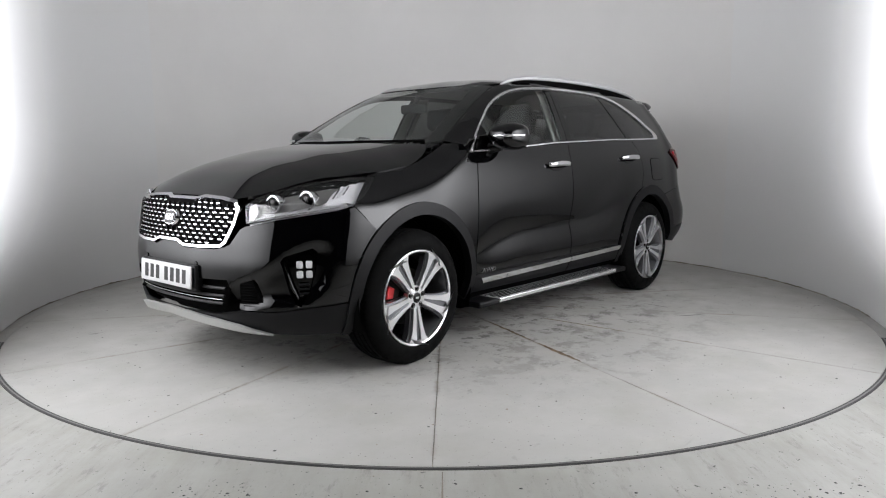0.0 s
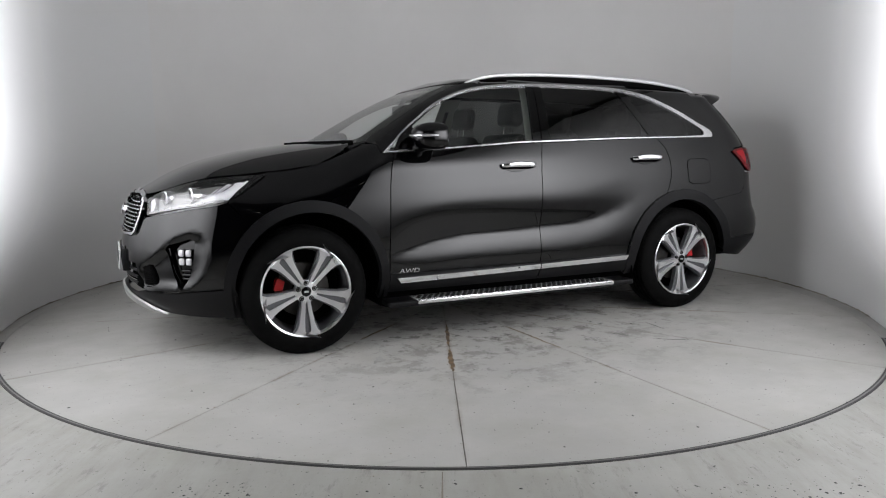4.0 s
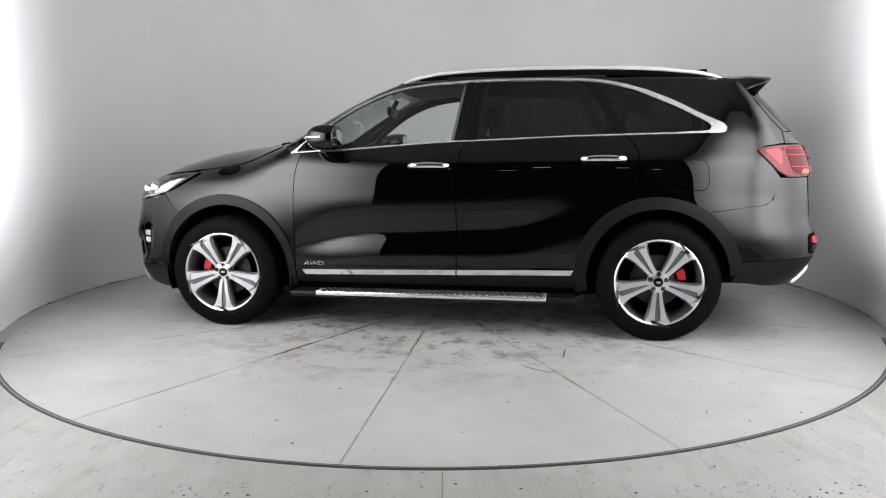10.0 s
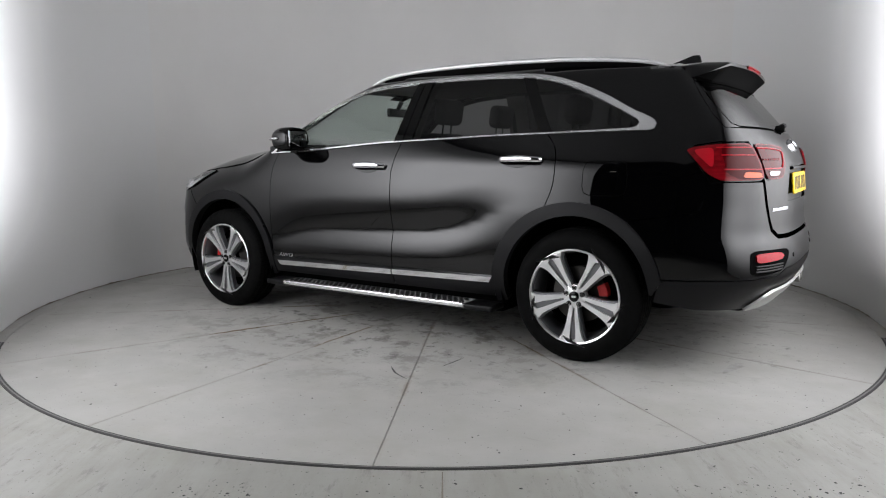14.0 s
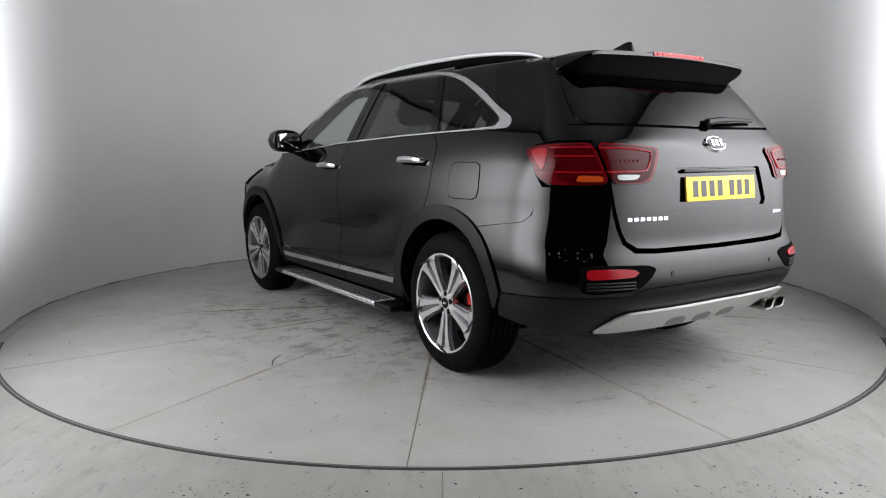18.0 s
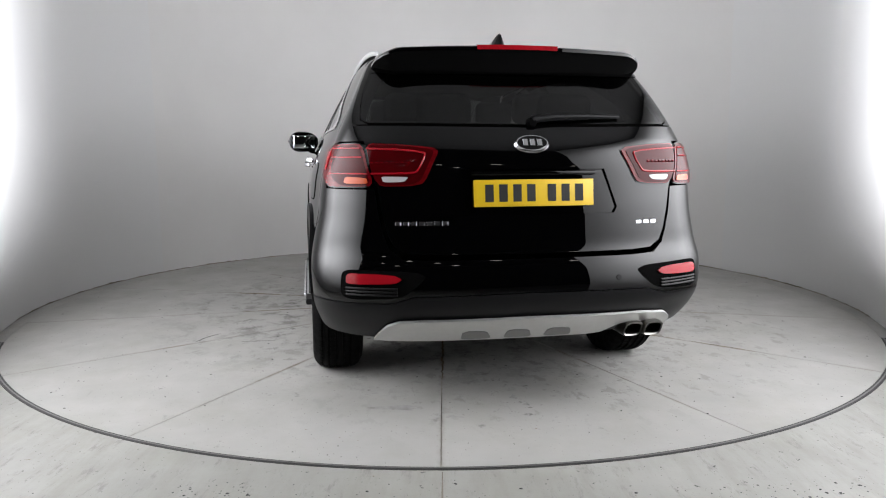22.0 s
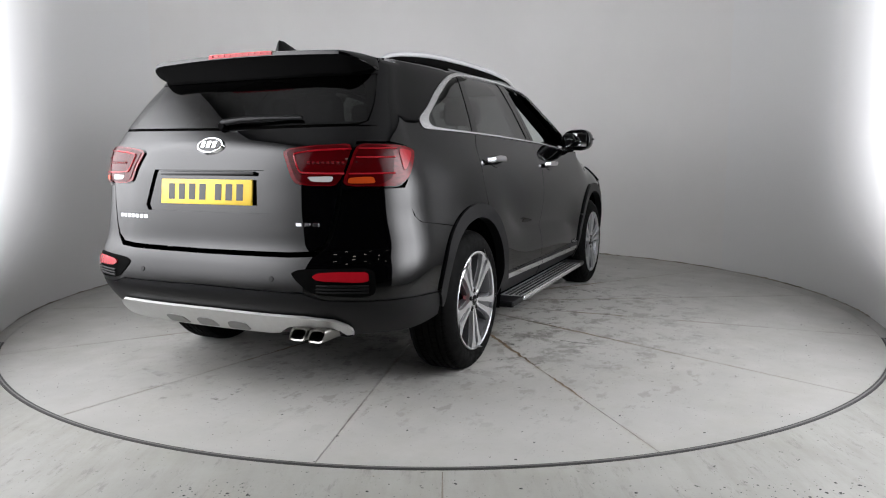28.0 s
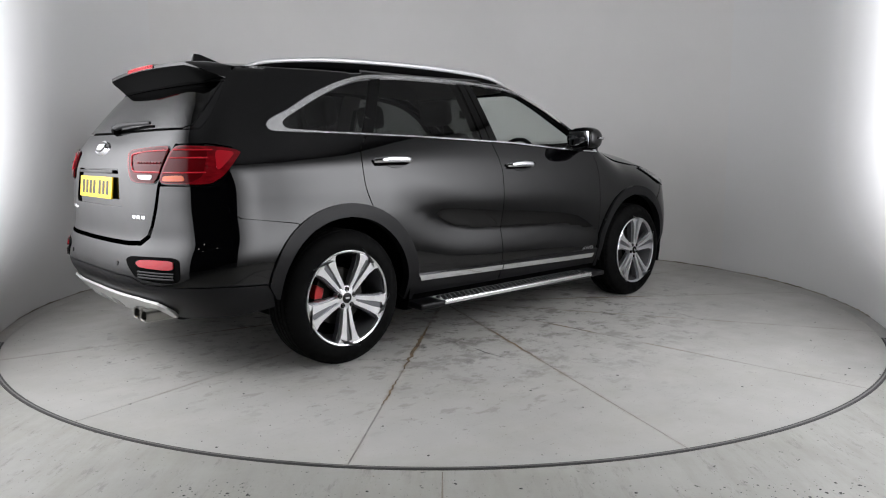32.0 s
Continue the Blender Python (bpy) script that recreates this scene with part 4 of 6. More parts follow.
# front bumper and the parts in it
def cf(x, y, z):
    return corner(x, z, y, "CF")


def mirrored(half):
    """A whole outline from its half on the car's left, given from the middle out and back to the middle."""
    return half + [(-a, z) for a, z in reversed(half) if abs(a) > 1e-6]


def swell(poly, d):
    """An outline of angles and heights moved outwards by d metres."""
    return [(a * ANGLE, z) for a, z in grown([(a / ANGLE, z) for a, z in poly], d)]


fog = [(-27.8, 0.62), (-28.6, 0.645), (-33.6, 0.683), (-34.6, 0.665), (-34.4, 0.58), (-33.2, 0.47), (-31.2, 0.395), (-30.2, 0.41), (-29.2, 0.46)]
fr = [(0, 0.69), (-3.5, 0.69), (-5.5, 0.667), (-14.5, 0.672), (-17.6, 0.695), (-19.6, 0.772), (-20.8, 0.787), (-26.3, 0.812), (-32.6, 0.835), (-38.4, 0.855), (-41.4, 0.874), (-46.3, 0.745)]
fr += [cf(x, -0.925, z) for x, z in arch(*FRONT_ARCH, 137, 177, 8)]
fr += [(-40, 0.405), (-33, 0.392), (-26, 0.372), (-19.6, 0.375), (-17.2, 0.522), (-6.7, 0.517), (0, 0.516)]
SCOOP = [(-18.5, 0.5), (-22.5, 0.545), (-26, 0.6), (-29.5, 0.668), (-33.5, 0.708), (-36.6, 0.69), (-37.2, 0.6), (-36.2, 0.5), (-33.8, 0.425), (-30, 0.405), (-25, 0.4), (-19, 0.39)]
SCOOP = np.array(spline(SCOOP, 4, True)) / (ANGLE, 1.0)


def scoop(a, z):
    """The hollow round the fog lamp: how far the bumper lies back."""
    q = np.array((-abs(a) / ANGLE, z))
    if not inside(SCOOP, [q])[0]:
        return 0.0
    p0, p1 = SCOOP, np.roll(SCOOP, -1, 0)
    e = p1 - p0
    k = np.clip(((q - p0) * e).sum(1) / ((e * e).sum(1) + 1e-12), 0, 1)
    d = min(1.0, float(np.sqrt((((p0 + e * k[:, None]) - q) ** 2).sum(1).min())) / 0.05)
    return -0.032 * d * (2 - d)


panel("front_bumper", swell(mirrored(fr), -0.002), "CF", PAINT, car, depth=0.02, step=0.02, holes=[fog, [(-a, z) for a, z in fog]], bulge=scoop, renew=True)
lo = [(0, 0.31), (-8, 0.30), (-18.8, 0.285), (-24, 0.25), (-33, 0.235), (-41, 0.225), cf(-0.40, -0.9, 0.23), cf(-0.425, -0.92, 0.40), (-40, 0.398), (-33, 0.386), (-26, 0.366), (-19.6, 0.37), (-14.2, 0.345), (0, 0.345)]
panel("lower_skirt", mirrored(lo), "CF", CLAD, car, "black plastic lower bumper skirt", offset=0.0, step=0.03)
intake = [(0, 0.522), (-6.7, 0.522), (-17.4, 0.527), (-14.6, 0.345), (0, 0.34)]
panel("intake_backing", mirrored(intake), "CF", MATT_BLACK, car, offset=-0.05, depth=0, step=0.05)
for z in (0.475, 0.435, 0.395):
    tube("intake_slat", on_form("CF", [(a, z) for a in np.linspace(-16.5 + (0.5 - z) * 12, 16.5 - (0.5 - z) * 12, 20)], -0.02), 0.008, CLAD, car, seg=6)
tube("intake_trim", on_form("CF", [(a, 0.418) for a in np.linspace(-15.4, 15.4, 20)], -0.012), 0.0015, SATIN, car, seg=6)
vent = [(-19.7, 0.515), (-22.3, 0.525), (-24.2, 0.41), (-23.4, 0.385), (-19.4, 0.378)]
for s in (-1, 1):
    vs = [(a * -s, z) for a, z in vent]
    panel("corner_vent", vs, "CF", MATT_BLACK, car, "black slatted corner vent", offset=-0.016, depth=0.02, step=0.04)
    for i in range(9):
        z = 0.395 + i * 0.0135
        tube("vent_slat", on_form("CF", [(s * -a, z) for a in np.linspace(-19.8, -23.4 + (z - 0.4) * 8, 5)], -0.013), 0.003, MATT_BLACK, car, seg=5)
LIP = [(0, 0.352), (-8, 0.341), (-14, 0.325), (-18.8, 0.305), (-25, 0.256), (-18.4, 0.272), (-14, 0.288), (-8, 0.301), (0, 0.312)]
panel("front_lip", mirrored(LIP), "CF", SATIN, car, "satin silver bumper lip", offset=0.02, depth=0.014, step=0.02, soft=4)

# fog lamps: four square lights in a black pocket
for s in (-1, 1):
    q = [(a * -s, z) for a, z in fog]
    panel("fog_pocket", swell(q, 0.012), "CF", GLOSS_BLACK, car, "gloss black fog lamp pocket", offset=-0.058, depth=0, step=0.03)
    edge = [(a * -s, z) for a, z in [(-28.2, 0.63), (-29.0, 0.56), (-29.8, 0.49), (-30.8, 0.42)]]
    tube("fog_trim", on_form("CF", edge, -0.034), 0.005, GLOSS_BLACK, car, "gloss black fog lamp trim strip", seg=6)
    for da in (0, 1.75):
        for z in (0.603, 0.552):
            c, n = cast("CF", s * (31.3 + da), z)
            m = Matrix.Translation(c - n * 0.04) @ n.to_track_quat("Z", "Y").to_matrix().to_4x4()
            fl = part("fog_light", box_bm(-0.016, 0.016, -0.0185, 0.0185, -0.01, 0.012, 0.008, 3), WHITE_LENS, car, "square white fog light")
            fl.matrix_basis = m
            part("bezel", box_bm(-0.0185, 0.0185, -0.0215, 0.0215, -0.012, 0.002, 0.004), GLOSS_BLACK, fl)
    for z in (0.50, 0.475, 0.45):
        tube("fog_slat", on_form("CF", [(s * a, z) for a in (31.0, 32.0, 33.0)], -0.044), 0.006, CLAD, car, seg=5)

# grille
GR = [(0, 0.905), (-5, 0.905), (-7.2, 0.917), (-14, 0.911), (-18.4, 0.898), (-19.6, 0.875), (-18.8, 0.79), (-17.2, 0.70), (-16.0, 0.68), (-10.5, 0.672), (-5.8, 0.672), (-3.4, 0.692), (0, 0.692)]
GRI = swell(mirrored(GR), -0.013)
panel("grille_surround", mirrored(GR), "CF", CHROME, car, "chrome grille surround with notched edges", offset=0.016, depth=0.03, step=0.018, holes=[GRI])
panel("grille_backing", mirrored(GR), "CF", MATT_BLACK, car, offset=-0.012, depth=0, step=0.04)
bar_bm = bmesh.new()
bmesh.ops.create_cube(bar_bm, size=1)
for v in bar_bm.verts:
    k = 0.72 if v.co.z < 0 else 1.0
    v.co = (v.co.x * 0.029 * k, v.co.y * 0.010, v.co.z * 0.006)
bar_mesh = bpy.data.meshes.new("grille_bar")
bar_bm.to_mesh(bar_mesh)
bar_bm.free()
bar_mesh.materials.append(BRIGHT_TRIM)
cell_bm = bmesh.new()
bmesh.ops.create_cube(cell_bm, size=1)
for v in cell_bm.verts:
    v.co = (v.co.x * 0.004, v.co.y * 0.016, v.co.z * 0.022)
cell_mesh = bpy.data.meshes.new("grille_web")
cell_bm.to_mesh(cell_mesh)
cell_bm.free()
cell_mesh.materials.append(GLOSS_BLACK)
gri_in = swell(GRI, -0.008)
for r in range(10):
    z = 0.698 + r * 0.0212
    for c in range(-10, 11):
        a = (c + (0.5 if r % 2 else 0)) * 2.05
        if abs(a) < 2.7 and abs(z - 0.807) < 0.055:
            continue
        if not inside(gri_in, [(a, z)])[0]:
            continue
        p, n = cast("CF", a, z)
        rot = Matrix.Rotation(-radians(a) * 1.0, 4, "Z") @ Matrix.Rotation(radians(90), 4, "Z")
        for mesh, nm, dz, off in ((bar_mesh, "grille_bar", 0, 0.002), (cell_mesh, "grille_web", 0.0106, -0.004)):
            g = new(nm, mesh)
            g.parent = car
            g.matrix_basis = Matrix.Translation(p + n * off + Vector((0, 0, dz))) @ Vector((n.x, n.y, 0.1)).to_track_quat("-Y", "Z").to_matrix().to_4x4()
tagged(next(o for o in car.children if o.name == "grille_bar"), "short bright chrome grille bar")


def emblem(p, n, w, h):
    """An oval chrome badge with a plain dark field and plain bars."""
    m = Matrix.Translation(p) @ n.to_track_quat("Z", "Y").to_matrix().to_4x4()
    bm = bmesh.new()
    bmesh.ops.create_cone(bm, cap_ends=True, segments=40, radius1=1, radius2=0.9, depth=1)
    for v in bm.verts:
        v.co = (v.co.x * w / 2, v.co.y * h / 2, v.co.z * 0.014)
    e = part("emblem", bm, CHROME, car, "oval chrome badge")
    e.matrix_basis = m
    bm = bmesh.new()
    bmesh.ops.create_cone(bm, cap_ends=True, segments=40, radius1=1, radius2=1, depth=1)
    for v in bm.verts:
        v.co = (v.co.x * w * 0.41, v.co.y * h * 0.39, 0.008 + v.co.z * 0.004)
    part("badge_field", bm, GLOSS_BLACK, e)
    for u in (-0.2, 0.0, 0.2):
        part("badge_bar", box_bm((u - 0.065) * w, (u + 0.065) * w, -0.19 * h, 0.19 * h, 0.009, 0.0125, 0.001, 1), CHROME, e)


p, n = cast("CF", 0, 0.807)
emblem(p + n * 0.016, (n + Vector((0, 0, 0.1))).normalized(), 0.142, 0.088)


def number_plate(x, s, z, material, name):
    """A flat plate with plain bars for its writing; s: -1 front, 1 rear."""
    pl = part(name, box_bm(-0.005, 0.005, -0.26, 0.26, -0.056, 0.056, 0.003), material, car, ("white" if s < 0 else "yellow") + " plate with plain black bars")
    pl.matrix_basis = pose(x, 0, z, 0, 4 if s < 0 else -6, 0)
    xs = [-0.195, -0.135, -0.075, -0.015, 0.075, 0.135, 0.195]
    for y in xs:
        bar = part("plate_bar", box_bm(s * 0.0035, s * 0.0062, y - 0.018, y + 0.018, -0.036, 0.036), INK, pl)
    return pl


number_plate(-0.938, -1, 0.522, WHITE_PLATE, "front_plate")
part("plate_mount", box_bm(-0.925, -0.88, -0.27, 0.27, 0.455, 0.585, 0.006), CLAD, car)
for s in (-1, 1):
    p, n = cast("CF", s * 9.5, 0.592)
    sn = lathe([(0.0001, -0.004), (0.011, -0.004), (0.012, 0.0)], 16, name="parking_sensor", material=GLOSS_BLACK, parent=car)
    sn.matrix_basis = Matrix.Translation(p) @ n.to_track_quat("-Y", "Z").to_matrix().to_4x4()

# headlamps
HEAD = [(-21.0, 0.798), (-20.5, 0.88), (-22.5, 0.925), (-24.8, 0.946), (-30.9, 0.988), (-38, 1.008), (-45.6, 1.017), (-44.6, 0.975), (-43.2, 0.925), (-41.3, 0.884), (-38.3, 0.865), (-32.6, 0.846), (-26.3, 0.823)]
for s in (-1, 1):
    H = [(a * -s, z) for a, z in HEAD]
    lamp = panel("headlamp", swell(H, 0.004), "CF", LAMP_GREY, car, "swept-back clear headlamp with twin projectors", offset=-0.036, depth=0, step=0.03)
    panel("lens", H, "CF", LENS, lamp, offset=0.003, depth=0, step=0.03)
    rim = [cast("CF", a, z) for a, z in H]
    V = [q + n * 0.003 for q, n in rim] + [q - n * 0.05 for q, n in rim]
    k = len(rim)
    link_mesh("housing", V, [(i, (i + 1) % k, k + (i + 1) % k, k + i) for i in range(k)], GLOSS_BLACK, lamp, smooth=False)
    for a, z, r in ((26.0, 0.9, 0.041), (32.2, 0.934, 0.046)):
        q, n = cast("CF", s * a, z)
        f = Vector((-1, s * 0.25, 0.02)).normalized()
        m = Matrix.Translation(q - n * 0.034) @ f.to_track_quat("-Y", "Z").to_matrix().to_4x4()
        pj = lathe([(r * 0.78, -0.014), (r * 0.88, -0.022), (r, -0.02), (r * 1.06, 0.0), (r * 0.95, 0.03)], 28, name="projector", material=CHROME, parent=lamp)
        pj.matrix_basis = m
        gl = lathe([(0.0001, -0.026), (r * 0.4, -0.023), (r * 0.68, -0.015), (r * 0.8, -0.004)], 24, name="projector_lens", material=GLOSS_BLACK, parent=lamp)
        gl.matrix_basis = m
    dk = [(a * -s, z) for a, z in [(-22.3, 0.85), (-23.2, 0.915), (-26, 0.94), (-33.0, 0.974), (-37.5, 0.985), (-36.2, 0.94), (-35.2, 0.89), (-26, 0.85)]]
    panel("bezel", dk, "CF", SATIN_DARK, lamp, offset=-0.03, depth=0.01, step=0.03)
    sil = [(a * -s, z) for a, z in [(-21.4, 0.812), (-21.0, 0.872), (-22.2, 0.905), (-23.0, 0.86), (-22.6, 0.83)]]
    panel("reflector", sil, "CF", LAMP_GREY, lamp, offset=-0.012, depth=0.03, step=0.03)
    sil = [(a * -s, z) for a, z in [(-35.4, 0.88), (-36.4, 0.945), (-38, 0.985), (-41, 1.0), (-44.4, 1.006), (-43.0, 0.955), (-41.2, 0.905), (-38.6, 0.888)]]
    panel("reflector", sil, "CF", REFLECTOR, lamp, offset=-0.022, depth=0.02, step=0.03, bulge=lambda a, z: 0.006 * math.sin(abs(a) * 5))
    for k in range(3):
        tube("indicator_rib", on_form("CF", [(s * (37.0 + k * 0.9), 0.925 + 0.008 * k), (s * (37.8 + k * 0.9), 0.97 + 0.006 * k)], -0.016), 0.004, LAMP_GREY if k == 1 else CHROME, lamp, seg=5)
    for k in range(9):
        a0 = 20.8 + k * 2.0
        zz = [float(np.interp(a, [19.3, 26.3, 32.6, 38.4], [0.803, 0.836, 0.859, 0.878])) for a in (a0, a0 + 1.7)]
        tube("daylight_strip", on_form("CF", [(s * a0, zz[0]), (s * (a0 + 1.7), zz[1])], -0.012), 0.0065, WHITE_LENS, lamp, seg=6)

# plastic wheel-arch trims and sills
front_trim = arch(0.03, 0.40, 0.472, 0.477, 2, 178, 36) + [(-0.44, 0.39), (-0.425, 0.23), (-0.385, 0.225)] + list(reversed(arch(*FRONT_WELL, -14, 192, 36))) + [(0.5, 0.29), (0.505, 0.42)]
both(panel("arch_trim", front_trim, "L", CLAD, car, "matt black plastic wheel-arch trim", offset=0.011, depth=0.05, step=0.026))
rear_trim = arch(2.765, 0.40, 0.487, 0.472, 10, 178, 36) + [(2.28, 0.42), (2.29, 0.285)] + list(reversed(arch(*REAR_WELL, 4, 192, 36))) + [(3.2, 0.415), (3.235, 0.47)]
both(panel("arch_trim", rear_trim, "L", CLAD, car, "matt black plastic wheel-arch trim", offset=0.011, depth=0.05, step=0.026))
for x0, x1, par in ((0.506, 1.558, front_door), (1.562, 2.285, rear_door)):
    cl = panel("door_sill_trim", grown([(x0, 0.428), (x0, 0.31), (x1, 0.31), (x1, 0.428)], -G), "L", CLAD, par, "matt black plastic lower door trim", offset=0.008, depth=0.03, step=0.03)
    flip(cl, parent=front_door_r if par is front_door else rear_door_r)
both(panel("sill", [(0.46, 0.318), (0.46, 0.24), (2.32, 0.24), (2.32, 0.318)], "L", MATT_BLACK, car, offset=-0.02, depth=0.05, step=0.06))


def strip_z(x):
    return 0.383 + (x - 0.57) * 0.018


for x0, x1, par in ((0.565, 1.556, front_door), (1.564, 2.26, rear_door)):
    up = [(x, strip_z(x) + 0.016) for x in np.linspace(x0 - (0.012 if x0 < 1 else 0), x1 + (0.02 if x1 > 2 else 0), 10)]
    dn = [(x, strip_z(x) - 0.016) for x in np.linspace(x0 + (0.012 if x0 < 1 else 0), x1, 10)]
    st = panel("chrome_strip", up + list(reversed(dn)), "L", CHROME, par, "chrome strip along the door foot", offset=0.016, depth=0.02, step=0.02, bulge=lambda x, z: 0.006 * (1 - ((z - strip_z(x)) / 0.0175) ** 2))
    flip(st, parent=front_door_r if par is front_door else rear_door_r)

# inner shells that close the gaps
low_in = [(-0.3, 0.86), (0.1, 1.02), (0.5, 1.1), (1.6, 1.17), (3.3, 1.2), (3.36, 0.8)] + [(3.2, 0.6)] + arch(2.77, 0.385, 0.435, 0.44, 30, 180, 20) + [(2.3, 0.3), (0.48, 0.3)] + arch(0.035, 0.385, 0.44, 0.445, 0, 145, 20)
both(panel("inner_panel", low_in, "L", MATT_BLACK, car, offset=-0.045, depth=0, step=0.06))
panel("bonnet_underside", grown([(x, y * 1.06) for x, y in bonnet_out], 0.01), "T", MATT_BLACK, car, offset=-0.035, depth=0, step=0.07)
cowl = [(0.02, 0.0), (0.05, 0.3), (0.12, 0.48), (0.27, 0.62), (0.34, 0.7), (0.43, 0.72), (0.46, 0.62), (0.36, 0.5), (0.29, 0.3), (0.26, 0.0)]
cowl = cowl + [(x, -y) for x, y in reversed(cowl[1:-1])]
panel("cowl", cowl, "T", CLAD, car, "black plastic panel below the windscreen", offset=-0.008, depth=0.02, step=0.04)
for y0, y1 in ((-0.1, 0.55), (-0.62, -0.02)):
    pts = on_form("F", [(y0 + (y1 - y0) * k / 8, 1.197 + 0.012 * abs(y0 + (y1 - y0) * k / 8)) for k in range(9)], 0.004)
    tube("wiper", pts, 0.009, MATT_BLACK, car, "black windscreen wiper", seg=6)

# wheel wells and floor pan
for x, low in ((0.035, -20), (2.77, 9)):
    bm = bmesh.new()
    n = 30
    rows = []
    for y in (-0.9, -0.62):
        turn = [radians(low + (200 - low) * i / n) for i in range(n + 1)]
        rows.append([bm.verts.new((x + 0.44 * math.cos(w), y, 0.385 + 0.44 * math.sin(w))) for w in turn])
    for i in range(n):
        bm.faces.new((rows[0][i], rows[0][i + 1], rows[1][i + 1], rows[1][i]))
    bm.faces.new(rows[1])
    both(part("wheel_well", bm, MATT_BLACK, car))
part("floor_pan", box_bm(-0.6, 3.0, -0.6, 0.6, 0.21, 0.38, 0.05, 3), MATT_BLACK, car, "dark underbody")
part("floor_pan", box_bm(2.95, 3.6, -0.66, 0.66, 0.32, 0.42, 0.04, 3), MATT_BLACK, car, "dark underbody")
part("floor_pan", box_bm(0.5, 2.3, -0.8, 0.8, 0.195, 0.33, 0.03), MATT_BLACK, car, "dark underbody")
for x in (0.0, 2.78):
    tube("axle", [(x, -0.8, 0.364), (x, 0.8, 0.364)], 0.04, MATT_BLACK, car, seg=10)

# running boards
stud_bm = box_bm(-0.012, 0.012, -0.008, 0.008, 0.0, 0.004)
stud_mesh = bpy.data.meshes.new("tread_stud")
stud_bm.to_mesh(stud_mesh)
stud_bm.free()
stud_mesh.materials.append(CLAD)
for s in (-1, 1):
    board = part("running_board", box_bm(0.48, 2.3, min(s * 0.78, s * 0.965), max(s * 0.78, s * 0.965), 0.226, 0.262, 0.012, 3), CLAD, car, "black running board with bright edge")
    part("edge_strip", box_bm(0.66, 2.12, min(s * 0.957, s * 0.978), max(s * 0.957, s * 0.978), 0.238, 0.267, 0.008, 3), BRIGHT_TRIM, board, "bright aluminium edge strip")
    part("tread_plate", box_bm(0.66, 2.12, min(s * 0.82, s * 0.958), max(s * 0.82, s * 0.958), 0.258, 0.2635), TREAD, board, "ribbed grey tread plate")
    for i in range(36):
        for j in range(4):
            stud = new("tread_stud", stud_mesh)
            stud.parent = board
            stud.location = (0.685 + i * 0.0395 + (0.02 if j % 2 else 0), s * (0.848 + j * 0.03), 0.2632)

# door handles
for x0, x1, z, par, par_r in ((1.265, 1.51, 1.058, front_door, front_door_r), (2.315, 2.57, 1.096, rear_door, rear_door_r)):
    for s, pr in ((-1, par), (1, par_r)):
        pts = on_form("L", [(x0 + (x1 - x0) * k / 12, z + 0.006 * math.sin(math.pi * k / 12)) for k in range(13)], 0.0)
        bow = [Vector((q.x, (q.y - 0.012 - 0.03 * min(1, 3.2 * math.sin(math.pi * k / 12))) * (1 if s < 0 else -1), q.z)) for k, q in enumerate(pts)]
        h = tube("door_handle", bow, lambda k: 0.0135 + 0.0045 * math.sin(math.pi * k), CHROME, pr, "chrome pull handle", seg=10, squash=0.55)
        cup = panel("handle_cup", spline([(x0 + 0.0, z), (x0 + 0.04, z - 0.032), (x0 + 0.11, z - 0.044), (x0 + 0.175, z - 0.03), (x0 + 0.205, z), (x0 + 0.12, z + 0.024), (x0 + 0.05, z + 0.022)], 4, True), "L", GLOSS_BLACK, pr if s < 0 else None, "black cup behind the handle", offset=0.003, depth=0, step=0.02)
        if s > 0:
            twin = flip(cup, parent=pr)
            bpy.data.objects.remove(cup)

# fuel flap, on the car's left
fx0, fx1, fz0, fz1 = 2.815, 3.045, 0.912, 1.085
flap = [(fx0 + 0.04, fz0), (fx1 - 0.04, fz0), (fx1 - 0.01, fz0 + 0.012), (fx1, fz0 + 0.045), (fx1 - 0.004, fz1 - 0.045), (fx1 - 0.014, fz1 - 0.012), (fx1 - 0.045, fz1), (fx0 + 0.04, fz1), (fx0 + 0.01, fz1 - 0.012), (fx0, fz1 - 0.045), (fx0, fz0 + 0.045), (fx0 + 0.01, fz0 + 0.012)]
panel("fuel_gap", grown(flap, 0.004), "L", MATT_BLACK, car, offset=0.0012, depth=0, step=0.04)
panel("fuel_flap", flap, "L", PAINT, car, "body-coloured fuel flap", offset=0.003, depth=0.002, step=0.025)

# roof rails
rail_pts = spline([(1.17, 1.586), (1.23, 1.61), (1.31, 1.631), (1.45, 1.65), (1.75, 1.664), (2.14, 1.667), (2.6, 1.656), (2.92, 1.63), (3.08, 1.604), (3.17, 1.572)], 5)
for s in (-1, 1):
    rail = tube("roof_rail", [(x, s * (0.60 - 0.02 * (x - 2.1) ** 2), z) for x, z in rail_pts], lambda k: 0.005 + 0.0095 * max(0.0, math.sin(math.pi * k)) ** 0.45, RAIL, car, "satin silver roof rail", seg=10, squash=0.9)
    # matt black web fills the open gap under the rail with its shade
    bm = bmesh.new()
    cols = []
    for x, z in rail_pts:
        y = 0.595 - 0.02 * (x - 2.1) ** 2
        cols.append([bm.verts.new((x, s * (y + d), zz)) for d, zz in ((-0.008, z - 0.004), (0.008, z - 0.004), (0.008, roof_z(x, y) - 0.03), (-0.008, roof_z(x, y) - 0.03))])
    for u, v in zip(cols, cols[1:]):
        for k in range(4):
            bm.faces.new((u[k], v[k], v[(k + 1) % 4], u[(k + 1) % 4]))
    part("rail_gap_shade", bm, MATT_BLACK, rail)

